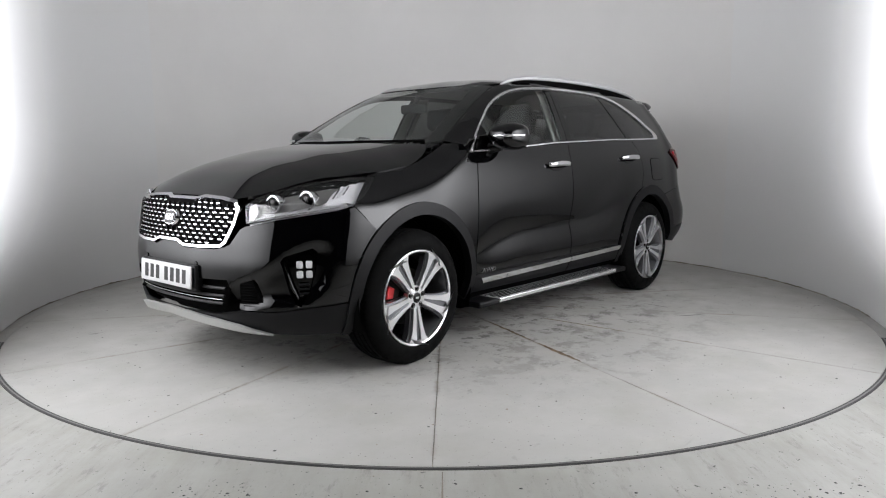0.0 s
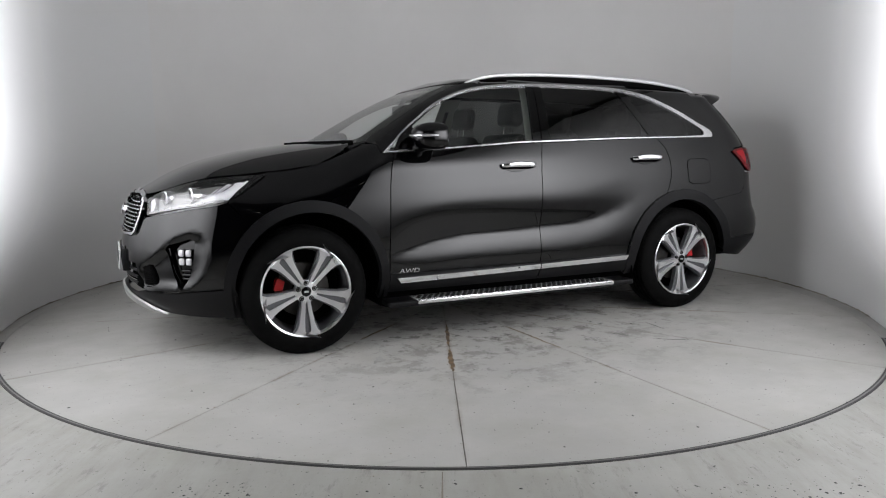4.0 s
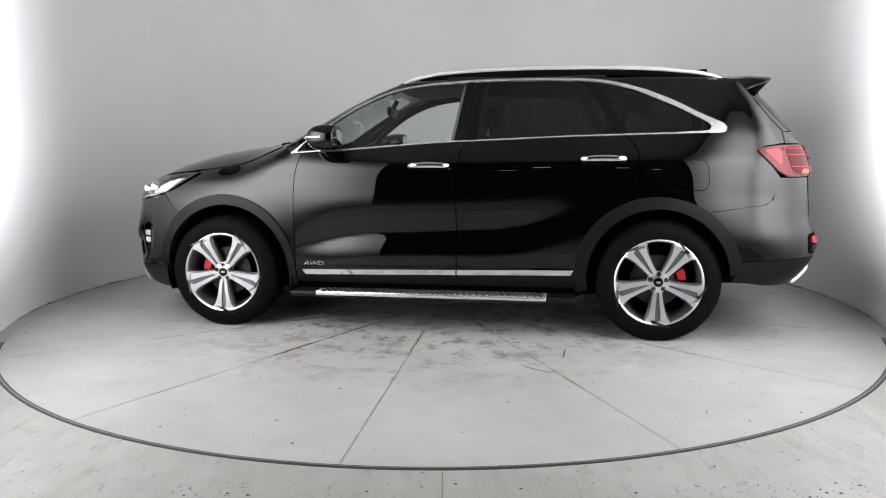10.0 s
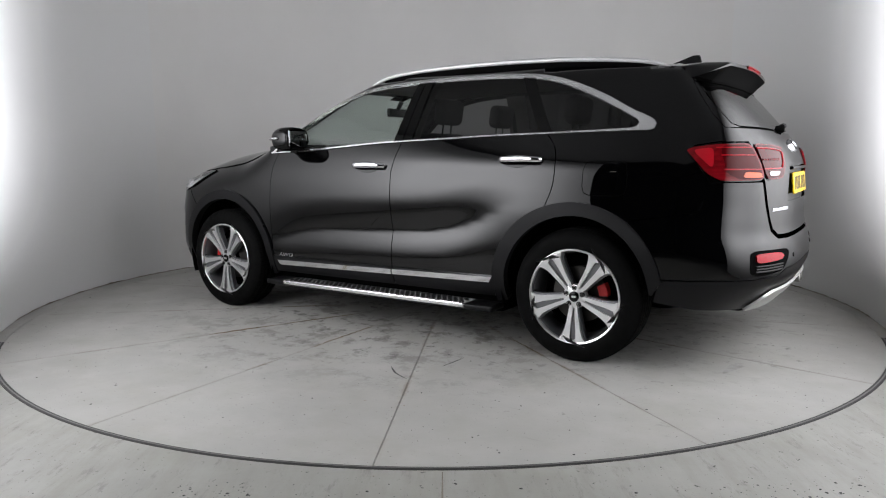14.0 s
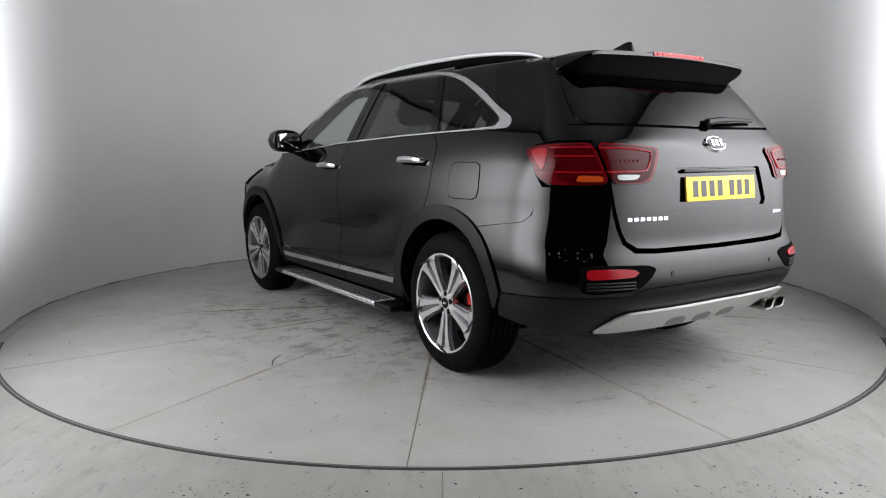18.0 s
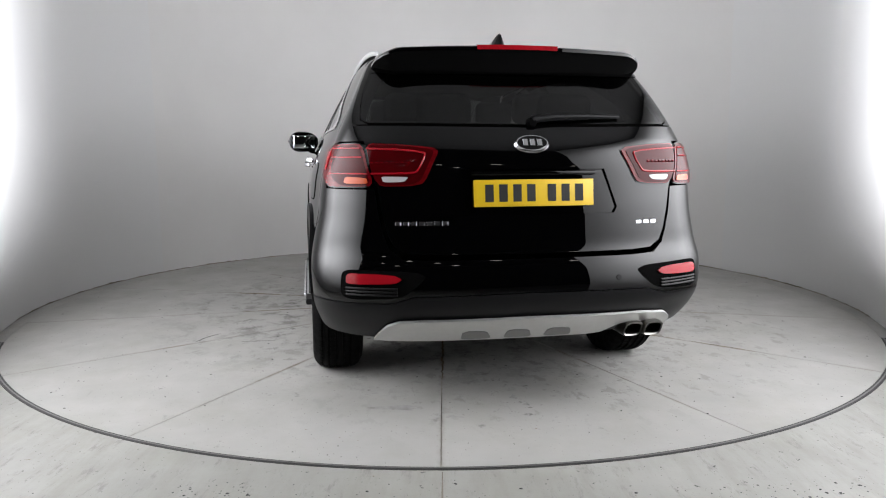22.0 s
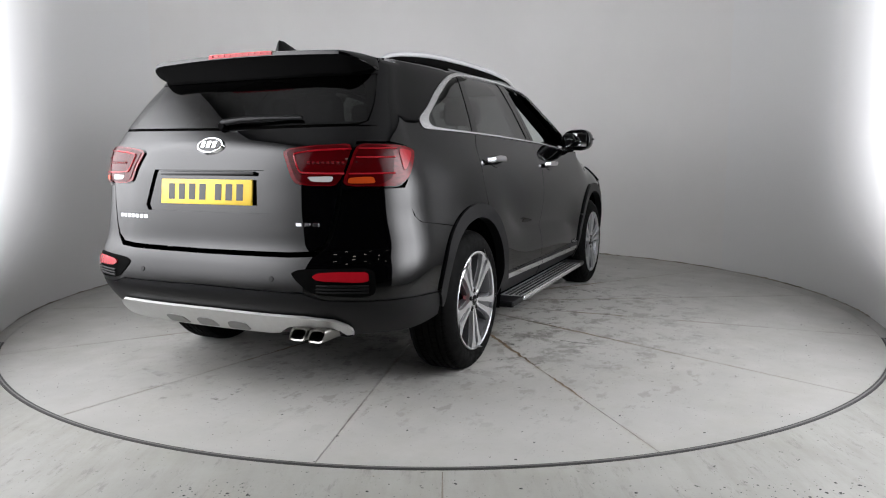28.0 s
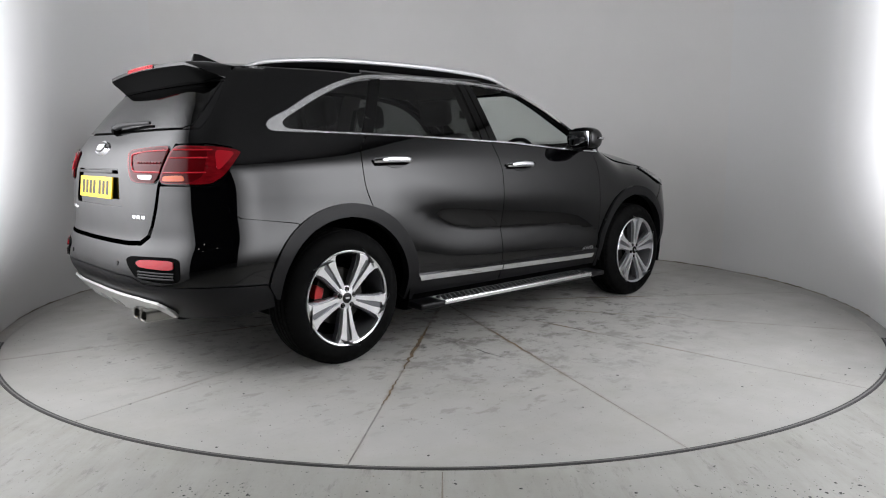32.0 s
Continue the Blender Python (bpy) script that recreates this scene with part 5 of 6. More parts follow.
# mirrors
for s in (-1, 1):
    bm = bmesh.new()
    bmesh.ops.create_uvsphere(bm, u_segments=36, v_segments=22, radius=1)
    for v in bm.verts:
        x, y, z = v.co
        sq = lambda c, e: math.copysign(abs(c) ** e, c)
        x, y, z = sq(x, 0.82), sq(y, 0.78), sq(z, 0.85)
        if x > 0.45:
            x = 0.45
        k = 1 - 0.16 * (y + 1) * 0.5
        v.co = (0.765 + x * 0.13, s * (0.958 - y * 0.114), 1.232 + z * 0.087 * k)
    mir = part("door_mirror", bm, PAINT, car, "glossy black door mirror with a chrome stripe", 45)
    part("mirror_glass", box_bm(0.817, 0.8255, min(s * 0.872, s * 1.04), max(s * 0.872, s * 1.04), 1.182, 1.284, 0.002), make_mat("mirror", (0.8, 0.82, 0.83), 0.02, 1.0) if s < 0 else bpy.data.materials["mirror"], mir)
    pts = []
    for k in range(11):
        w = radians(-62 + 150 * k / 10)
        pts.append((0.765 - 0.133 * abs(math.cos(w)) ** 0.72, s * (0.958 + 0.116 * math.copysign(abs(math.sin(w)) ** 0.72, math.sin(w))), 1.232 + 0.004 * k * 0.1))
    pts = [q for q in pts if abs(q[1]) > 0.92]
    tube("indicator_strip", pts, 0.0085, BRIGHT_TRIM, mir, "chrome indicator stripe", seg=8)
    tube("mirror_arm", [(0.70, s * 0.84, 1.165), (0.725, s * 0.9, 1.17), (0.75, s * 0.93, 1.19)], 0.03, GLOSS_BLACK, mir, seg=12)
    tri = [(0.56, 1.158), (0.6, 1.225), (0.69, 1.31), (0.705, 1.30), (0.715, 1.162)]
    t = panel("mirror_sail", tri, "L", GLOSS_BLACK, car if s < 0 else None, "gloss black corner trim", offset=0.001, depth=0.01, step=0.03)
    if s > 0:
        flip(t, parent=car)
        bpy.data.objects.remove(t)

# ---- the car's rear ----
def cb(x, y, z):
    return corner(x, z, y, "CB")


re = [(0, 0.692), (-28, 0.694), (-34.2, 0.70), (-37.4, 0.738), (-38.8, 0.795), (-40.2, 0.88), (-41.2, 0.984), (-50, 0.984), (-57.5, 0.985), cb(3.41, -0.88, 0.86), cb(3.37, -0.9, 0.828), cb(3.07, -0.93, 0.785)]
re += [cb(x, -0.93, z) for x, z in reversed(arch(*REAR_ARCH, 12, 52, 8))]
re += [cb(3.5, -0.9, 0.512), (-36, 0.517), (-31, 0.545), (0, 0.552)]
panel("rear_bumper", swell(mirrored(re), -0.002), "CB", PAINT, car, depth=0.02, step=0.026)
rl = [(0, 0.549), (-31, 0.542), (-36, 0.514), cb(3.5, -0.9, 0.508), cb(3.235, -0.93, 0.49), cb(3.21, -0.92, 0.375), cb(3.4, -0.86, 0.35), (-38, 0.338), (-20, 0.335), (0, 0.335)]
panel("rear_skirt", mirrored(rl), "CB", CLAD, car, "matt black plastic lower rear bumper", offset=0.0, depth=0.05, step=0.02)
skid = [(-44.2, 0.348), (-41, 0.346), (-35, 0.346), (-20, 0.346), (0, 0.344), (20, 0.346), (23.5, 0.352), (27, 0.392), (29, 0.398), (38.5, 0.396), (40.6, 0.38), (42.3, 0.358), (44.0, 0.362), (43.4, 0.385), (42, 0.405), (38.7, 0.43), (31, 0.442), (0, 0.446), (-29, 0.444), (-35.5, 0.440), (-38.6, 0.42), (-41.6, 0.383)]
panel("skid_plate", skid, "CB", SATIN, car, "satin silver rear skid plate", offset=0.02, depth=0.014, step=0.02, soft=4)
# proud pads in darker satin imitate the shade of recesses in the plate
for a in (-17, -4, 9):
    pad = [(a - 4.6, 0.352), (a + 4.6, 0.352), (a + 3.4, 0.388), (a + 1, 0.394), (a - 2, 0.394), (a - 3.8, 0.386)]
    panel("skid_recess_shade", rounded(pad), "CB", SATIN_DARK, car, offset=0.022, depth=0.004, step=0.04)
gate = [(0, 1.238), (-30, 1.243), (-52.6, 1.25), (-53.6, 1.178), (-45.6, 1.178), (-40.6, 0.985), (-39.4, 0.88), (-38.0, 0.795), (-36.6, 0.748), (-33.6, 0.717), (-28.0, 0.711), (0, 0.708)]
nook = [(-20.8, 1.062), (20.8, 1.062), (24.3, 0.90), (23.4, 0.875), (-23.4, 0.875), (-24.3, 0.90)]
tailgate = panel("tailgate", swell(mirrored(gate), -G), "CB", PAINT, car, offset=0.003, depth=0.022, step=0.026, holes=[nook])
panel("plate_recess", swell(nook, 0.012), "CB", PAINT, tailgate, offset=-0.008, depth=0, step=0.04)
part("plate_light_bar", box_bm(3.712, 3.739, -0.27, 0.27, 1.038, 1.056, 0.006), GLOSS_BLACK, tailgate, "gloss black bar over the plate")
rear_plate = number_plate(3.738, 1, 0.965, YELLOW_PLATE, "rear_plate")
p, n = cast("B", 0, 1.165)
emblem(p + n * 0.008, n, 0.155, 0.083)
for y0, y1, z, hh in ((-0.585, -0.362, 0.843, 0.0078), (0.462, 0.575, 0.832, 0.0075)):
    k = 7 if y0 < 0 else 3
    w = (y1 - y0) / k
    for i in range(k):
        c = y0 + w * (i + 0.5)
        p, n = cast("B", c, z)
        b = part("name_bar", box_bm(-w * 0.36, w * 0.36, -hh, hh, -0.002, 0.004, 0.001, 1), CHROME, tailgate, "small chrome lettering bar")
        b.matrix_basis = Matrix.Translation(p) @ n.to_track_quat("Z", "Y").to_matrix().to_4x4()
for s in (-1, 1):
    p, n = cast("CB", s * 23, 0.60)
    sn = lathe([(0.0001, -0.003), (0.011, -0.003), (0.012, 0.0)], 16, name="parking_sensor", material=GLOSS_BLACK, parent=car)
    sn.matrix_basis = Matrix.Translation(p) @ n.to_track_quat("-Y", "Z").to_matrix().to_4x4()
rw = [(0, 1.248), (-30, 1.253), (-46.5, 1.257), (-49.4, 1.272), (-51.8, 1.33), (-54.6, 1.41), (-57.4, 1.49), (-57, 1.53), (-30, 1.55), (0, 1.56)]
panel("rear_screen", mirrored(rw), "CB", PRIVACY_DARK, tailgate, "dark privacy rear window", offset=0.003, depth=0, step=0.04)
frame_side = [(-46.7, 1.252), (-51.8, 1.252), (-54.5, 1.315), (-56.5, 1.395), (-58.4, 1.49), (-57.6, 1.49), (-54.9, 1.41), (-52.1, 1.33), (-49.7, 1.27)]
for s in (-1, 1):
    panel("screen_frame", [(-s * a, z) for a, z in frame_side], "CB", PAINT, tailgate, "glossy black frame beside the rear window", offset=0.002, depth=0.012, step=0.03)
band = [(0, 1.478), (-30, 1.475), (-50, 1.478), (-58.4, 1.49), (-57, 1.53), (-30, 1.55), (0, 1.56)]
panel("screen_band", mirrored(band), "CB", GLOSS_BLACK, tailgate, "black band along the window's top", offset=0.006, depth=0, step=0.05)

both(panel("pillar_backing", [(2.95, 1.2), (3.55, 1.2), (3.3, 1.56), (2.9, 1.56)], "L", MATT_BLACK, car, offset=-0.03, depth=0, step=0.06, holes=[[(2.97, 1.25), (3.1, 1.25), (3.1, 1.31), (2.95, 1.4)]]))
for s in (-1, 1):
    panel("gate_lining", [(s * 47, 1.225), (s * 67, 1.225), (s * 67, 1.56), (s * 56, 1.56), (s * 54, 1.4), (s * 51, 1.3)], "CB", MATT_BLACK, tailgate, offset=-0.02, depth=0, step=0.04)

panel("gate_lining", [(-57, 1.21), (57, 1.21), (56, 1.28), (0, 1.262), (-56, 1.28)], "CB", MATT_BLACK, tailgate, offset=-0.012, depth=0, step=0.05)

# tail lamps
TAIL_OUT = [(-63.4, 1.14), (-61.3, 1.157), (-56, 1.17), (-45.15, 1.174), (-40.65, 0.99), (-55.0, 0.986), (-58.6, 1.025)]
TAIL_IN = [(-44.9, 1.174), (-36, 1.167), (-28.2, 1.155), (-26.4, 1.138), (-28.8, 1.03), (-30.0, 1.002), (-33, 0.992), (-40.4, 0.99)]
for s in (-1, 1):
    for outline, out in ((TAIL_OUT, True), (TAIL_IN, False)):
        q = rounded([(a * -s, z) for a, z in outline], 0.22)
        lamp = panel("tail_lamp", swell(q, 0.0), "CB", GLOSS_BLACK, car if out else tailgate, "red tail lamp with glossy lens and black border", offset=0.006, depth=0.012, step=0.03)
        panel("lens", swell(q, -0.005), "CB", RED_LENS, lamp, offset=0.011, depth=0.005, step=0.025)
        if out:
            dark = [(a * -s, z) for a, z in [(-54.5, 1.158), (-45.8, 1.162), (-41.8, 1.0), (-50, 0.998), (-53.5, 1.03)]]
            panel("lens_band", rounded(dark), "CB", RED_DARK, lamp, offset=0.0135, depth=0.002, step=0.03)
            tri = [(a * -s, z) for a, z in [(-61.5, 1.138), (-56, 1.15), (-56.8, 1.045)]]
            panel("side_reflector", rounded(tri), "CB", RED_BRIGHT, lamp, offset=0.0135, depth=0.002, step=0.03)
            amb = [(a * -s, z) for a, z in [(-49, 1.006), (-42.6, 1.006), (-43.0, 1.03), (-48.5, 1.034)]]
            panel("indicator", rounded(amb), "CB", AMBER, lamp, offset=0.0155, depth=0.002, step=0.03)
            for z, a0, a1 in ((1.148, 45.7, 55.5), (1.112, 44.9, 54.5), (1.046, 43.0, 54.0)):
                tube("light_guide", on_form("CB", [(s * a, z) for a in np.linspace(a0, a1, 9)], 0.0145), 0.0035, RED_BRIGHT, lamp, seg=5)
        else:
            dark = [(a * -s, z) for a, z in [(-44.2, 1.163), (-36, 1.157), (-29, 1.144), (-27.8, 1.132), (-30.4, 1.02), (-33, 1.001), (-40.7, 1.0)]]
            panel("lens_band", rounded(dark), "CB", RED_DARK, lamp, offset=0.0135, depth=0.002, step=0.03)
            wh = [(a * -s, z) for a, z in [(-39.6, 1.036), (-33.2, 1.034), (-34.4, 1.014), (-39.0, 1.012)]]
            panel("reverse_light", rounded(wh), "CB", WHITE_LENS, lamp, "clear reversing light", offset=0.0155, depth=0.002, step=0.03)
            guide = spline([(44.0, 1.146), (37, 1.141), (31.2, 1.131), (30.0, 1.118), (31.2, 1.062), (33.2, 1.049), (42.0, 1.047)], 5)
            tube("light_guide", on_form("CB", [(s * a, z) for a, z in guide], 0.0145), 0.0042, RED_BRIGHT, lamp, seg=5)
            for k in range(8):
                a = 33.5 + k * 1.15
                tube("lens_rib", on_form("CB", [(s * a, 1.09), (s * (a + 0.65), 1.09)], 0.0145), 0.006, RED_LENS, lamp, seg=5)
    # reflector pockets in the bumper
    pk = [(a * -s, z) for a, z in [(-47.5, 0.64), (-45.5, 0.655), (-31, 0.648), (-28.3, 0.63), (-29.5, 0.60), (-33.5, 0.542), (-45, 0.53), (-47.5, 0.545)]]
    pocket = panel("reflector_pocket", rounded(pk, 0.3), "CB", MATT_BLACK, car, "gloss black pocket with red reflector", offset=0.004, depth=0.01, step=0.03)
    rf = [(a * -s, z) for a, z in [(-46, 0.638), (-39, 0.638), (-35, 0.632), (-33.6, 0.617), (-35, 0.6), (-46, 0.594)]]
    panel("reflector", rounded(rf), "CB", RED_BRIGHT, pocket, "red rear reflector", offset=0.012, depth=0.008, step=0.03)
    for z in (0.579, 0.566, 0.553):
        tube("pocket_slat", on_form("CB", [(s * a, z) for a in np.linspace(46, 34.5, 8)], 0.008), 0.0045, CLAD, pocket, seg=6)

TAILPIPE = make_mat("tailpipe_chrome", (0.24, 0.235, 0.22), 0.28, 1.0)
# exhaust tips, on the car's right
for y in (0.467, 0.562):
    bm = bmesh.new()
    prof = [(3.5, 0.0), (3.722, 0.0), (3.73, -0.003), (3.726, -0.009), (3.6, -0.011)]
    shape = []
    for i in range(24):
        w = 2 * math.pi * i / 24
        shape.append((math.copysign(abs(math.cos(w)) ** 0.5, math.cos(w)), math.copysign(abs(math.sin(w)) ** 0.5, math.sin(w))))
    rings = [[bm.verts.new((x, y + (0.043 + d) * a + 0.010 * b, 0.356 + (0.032 + d) * b)) for a, b in shape] for x, d in prof]
    for a, b in zip(rings, rings[1:]):
        for i in range(24):
            bm.faces.new((a[i], a[(i + 1) % 24], b[(i + 1) % 24], b[i]))
    tip = part("exhaust_tip", bm, TAILPIPE, car, "rounded square chrome exhaust tip")
    part("bore", box_bm(3.55, 3.64, y - 0.03, y + 0.03, 0.334, 0.378, 0.01), MATT_BLACK, tip)
part("silencer", box_bm(3.1, 3.58, 0.36, 0.64, 0.33, 0.42, 0.04), MATT_BLACK, car, "dark exhaust silencer")

# roof spoiler with brake light
def spoiler_edge(s):
    """Side place, lip and foot of the spoiler at s, from -1 to 1 along its edge."""
    a, g = abs(s), (1 if s >= 0 else -1)
    f = max(0.0, (a - 0.72) / 0.28)
    y = 0.52 * min(a, 0.72) / 0.72 + 0.115 * math.sin(f * math.pi / 2)
    k = min(a, 0.72) / 0.72
    lip = (3.475 - 0.022 * k ** 2 - 0.16 * f ** 1.8, 1.6 - 0.012 * k ** 2 - 0.075 * f ** 1.3)
    foot = (3.41 - 0.032 * k ** 2 - 0.09 * f ** 1.3, 1.474 + 0.016 * k ** 2 + 0.03 * f)
    return y * g, lip, foot, f


bm = bmesh.new()
rows = []
for j in range(61):
    y, (xt, zt), (ux, uz), f = spoiler_edge(-1 + j / 30)
    yr = max(-0.6, min(0.6, y))
    zf = roof_z(3.2, yr)
    h = 0.034 * (1 - f) + 0.004
    rows.append([bm.verts.new(q) for q in ((3.14, yr, roof_z(3.14, yr) - 0.02), (3.16, yr, roof_z(3.16, yr) + 0.002), (3.2 + 0.04 * f, yr, zf + 0.002 - 0.006 * f), ((3.2 + xt) / 2, (y + yr) / 2, (zf + zt) / 2 + 0.008), (xt - 0.02, y, zt + 0.002), (xt, y, zt - 0.004), (xt - 0.002, y, zt - 0.5 * h), (xt - 0.026 * (1 - f), y * 0.995, zt - h), (ux, y * (1 - 0.03 * f), uz), (ux - 0.06, y * (1 - 0.03 * f), uz + 0.02))])
under = bmesh.new()
low = [[under.verts.new(v.co) for v in r[6:]] for r in rows]
for a, b, c, d in zip(rows, rows[1:], low, low[1:]):
    for i in range(6):
        bm.faces.new((a[i], a[i + 1], b[i + 1], b[i]))
    for i in range(3):
        under.faces.new((c[i], c[i + 1], d[i + 1], d[i]))
spoiler = part("roof_spoiler", bm, PAINT, tailgate, "glossy black roof spoiler", 40)
# matt black here paints the dark reflection of the glossy underside
part("spoiler_underside", under, MATT_BLACK, tailgate, "spoiler underside, matt black for its dark reflection", 60)
bm = bmesh.new()
rows = []
for j in range(13):
    y, (xt, zt), _, _ = spoiler_edge((-0.185 + 0.37 * j / 12) * 0.72 / 0.52)
    rows.append([bm.verts.new(q) for q in ((xt - 0.03, y, zt + 0.005), (xt + 0.003, y, zt + 0.003), (xt + 0.004, y, zt - 0.016), (xt - 0.01, y, zt - 0.018))])
for a, b in zip(rows, rows[1:]):
    for i in range(3):
        bm.faces.new((a[i], a[i + 1], b[i + 1], b[i]))
brake = part("brake_light", bm, RED_BRIGHT, tailgate, "thin red high-level brake light")
for i in range(10):
    y = -0.16 + 0.32 * i / 9
    part("led", box_bm(3.475, 3.482, y - 0.004, y + 0.004, 1.589, 1.596), RED_BRIGHT, brake)
# aerial and rear wiper
bm = bmesh.new()
fin = [(2.98, 0.030, 1.645), (3.16, 0.032, 1.640), (3.19, 0.012, 1.642), (3.15, 0.006, 1.69), (3.17, 0.004, 1.703), (3.13, 0.004, 1.702), (3.06, 0.01, 1.668)]
vs = [bm.verts.new((x, y * s, z)) for x, y, z in fin for s in (-1, 1)]
bmesh.ops.convex_hull(bm, input=vs)
bmesh.ops.bevel(bm, geom=bm.edges[:], offset=0.003, segments=1, affect="EDGES")
part("aerial", bm, PAINT, car, "glossy black shark-fin aerial")
wp = [cast("B", y, z)[0] + Vector((o, 0, 0)) for y, z, o in ((0.02, 1.272, 0.03), (0.12, 1.284, 0.035), (0.25, 1.288, 0.03), (0.43, 1.287, 0.022))]
wiper = tube("rear_wiper", wp, lambda k: 0.017 - 0.009 * k, CLAD, tailgate, "black rear wiper arm", seg=8)
lathe([(0.0001, -0.024), (0.016, -0.024), (0.02, -0.018), (0.02, 0.02)], 20, name="wiper_hub", material=MATT_BLACK, parent=wiper).matrix_basis = Matrix.Translation(wp[0] + Vector((-0.01, 0, -0.012))) @ pose(0, 0, 0, 0, 0, 90)


# lettering on the front doors
def lettering(text, size, m, material, parent, label):
    cu = bpy.data.curves.new("lettering", "FONT")
    cu.body, cu.size, cu.extrude, cu.align_x, cu.shear = text, size, 0.002, "CENTER", 0.15
    tmp = new("lettering", cu)
    bpy.context.view_layer.update()
    me = bpy.data.meshes.new_from_object(tmp.evaluated_get(bpy.context.evaluated_depsgraph_get()))
    bpy.data.objects.remove(tmp)
    me.materials.clear()
    me.materials.append(material)
    ob = new("lettering", me)
    ob.parent = parent
    ob.matrix_basis = m
    return tagged(ob, label)


p, n = cast("L", 0.63, 0.437)
lettering("AWD", 0.036, Matrix.Translation(p + n * 0.004 + Vector((0, 0, -0.012))) @ pose(0, 0, 0, 90) @ Matrix.Diagonal((1.5, 1, 1, 1)), CHROME, front_door, "chrome letters AWD")
lettering("AWD", 0.036, Matrix.Translation((p.x, -p.y + 0.004, p.z - 0.012)) @ pose(0, 0, 0, 90, 0, 180) @ Matrix.Diagonal((1.5, 1, 1, 1)), CHROME, front_door_r, "chrome letters AWD")

# ---- the car's inside ----
panel("headlining", [(x, y * 0.96) for x, y in roof_out], "T", TRIM_GREY, car, "pale grey headlining", offset=-0.035, depth=0, step=0.08)


def seat(x, y, back, name="front_seat"):
    root = part(name, box_bm(x - 0.25, x + 0.25, y - 0.25, y + 0.25, 0.6, 0.76, 0.06, 3), CLOTH, car, "black leather seat")
    bk = part("backrest", box_bm(-0.07, 0.07, -0.25, 0.25, 0.0, 0.6, 0.055, 3), CLOTH, root)
    bk.matrix_basis = pose(x + 0.27, y, 0.68, 0, 14, 0)
    hr = part("headrest", box_bm(-0.05, 0.05, -0.13, 0.13, 0.0, 0.17, 0.045, 4), CLOTH, root)
    hr.matrix_basis = pose(x + 0.27 + 0.165, y, back, 0, 8, 0)
    for d in (-0.05, 0.05):
        tube("headrest_post", [(x + 0.42, y + d, back - 0.08), (x + 0.435, y + d, back + 0.03)], 0.006, CHROME, root, seg=6)


for y in (-0.37, 0.37):
    seat(1.2, y, 1.32)
    seat(2.12, y, 1.30, "rear_seat")
    seat(2.82, y * 0.8, 1.24, "third_row_seat")
part("dashboard", box_bm(0.3, 0.78, -0.72, 0.72, 0.75, 1.16, 0.06, 3), CLAD, car, "black dashboard")
part("centre_console", box_bm(0.7, 1.4, -0.12, 0.12, 0.4, 0.8, 0.04), CLAD, car)
bm = bmesh.new()
n1, n2 = 30, 8
for i in range(n1):
    for j in range(n2):
        a, b = 2 * math.pi * i / n1, 2 * math.pi * j / n2
        r = 0.185 + 0.016 * math.cos(b)
        bm.verts.new((0.016 * math.sin(b), r * math.cos(a), r * math.sin(a)))
bm.verts.ensure_lookup_table()
for i in range(n1):
    for j in range(n2):
        bm.faces.new([bm.verts[((i + u) % n1) * n2 + (j + v) % n2] for u, v in ((0, 0), (1, 0), (1, 1), (0, 1))])
wheel_s = part("steering_wheel", bm, CLAD, car, "black steering wheel")
wheel_s.matrix_basis = pose(0.86, 0.37, 1.07, 0, -24, 0)
part("spoke", box_bm(-0.02, 0.03, -0.17, 0.17, -0.05, 0.04, 0.015), CLAD, wheel_s)
part("inside_mirror", box_bm(0.93, 0.96, -0.12, 0.12, 1.41, 1.475, 0.012, 2), CLAD, car, "black inside mirror")
tube("mirror_stalk", [(0.945, 0, 1.46), (0.985, 0, 1.525)], 0.018, CLAD, car, seg=8)
both(panel("pillar_lining", clip_x(grown(WIN_IN, 0.03), lambda z: lb0(z) - 0.03, lambda z: lb1(z) + 0.02), "L", TRIM_GREY, car, "pale grey pillar lining", offset=-0.05, depth=0, step=0.06))
both(panel("seat_belt", [(1.60, 1.52), (1.63, 1.52), (1.57, 0.9), (1.54, 0.9)], "L", make_mat("belt", (0.03, 0.03, 0.03), 0.8), car, offset=-0.09, depth=0.002, step=0.06))


# ---- wheels ----
def spoke_part(poly, y0, y1, turn, material, name, parent, bevel=0.003):
    bm = bmesh.new()
    c, s = math.cos(turn), math.sin(turn)
    f = [bm.verts.new((u * c - v * s, y0 + 0.018 * (1 - u / 0.248) - 0.004, u * s + v * c)) for u, v in poly]
    b = [bm.verts.new((u * c - v * s, y1, u * s + v * c)) for u, v in poly]
    n = len(poly)
    bm.faces.new(f)
    bm.faces.new(list(reversed(b)))
    for i in range(n):
        bm.faces.new((f[i], b[i], b[(i + 1) % n], f[(i + 1) % n]))
    if bevel:
        ed = [e for e in bm.edges if all(v in f for v in e.verts)]
        bmesh.ops.bevel(bm, geom=ed, offset=bevel, segments=1, affect="EDGES")
    return part(name, bm, material, parent, "", 25)


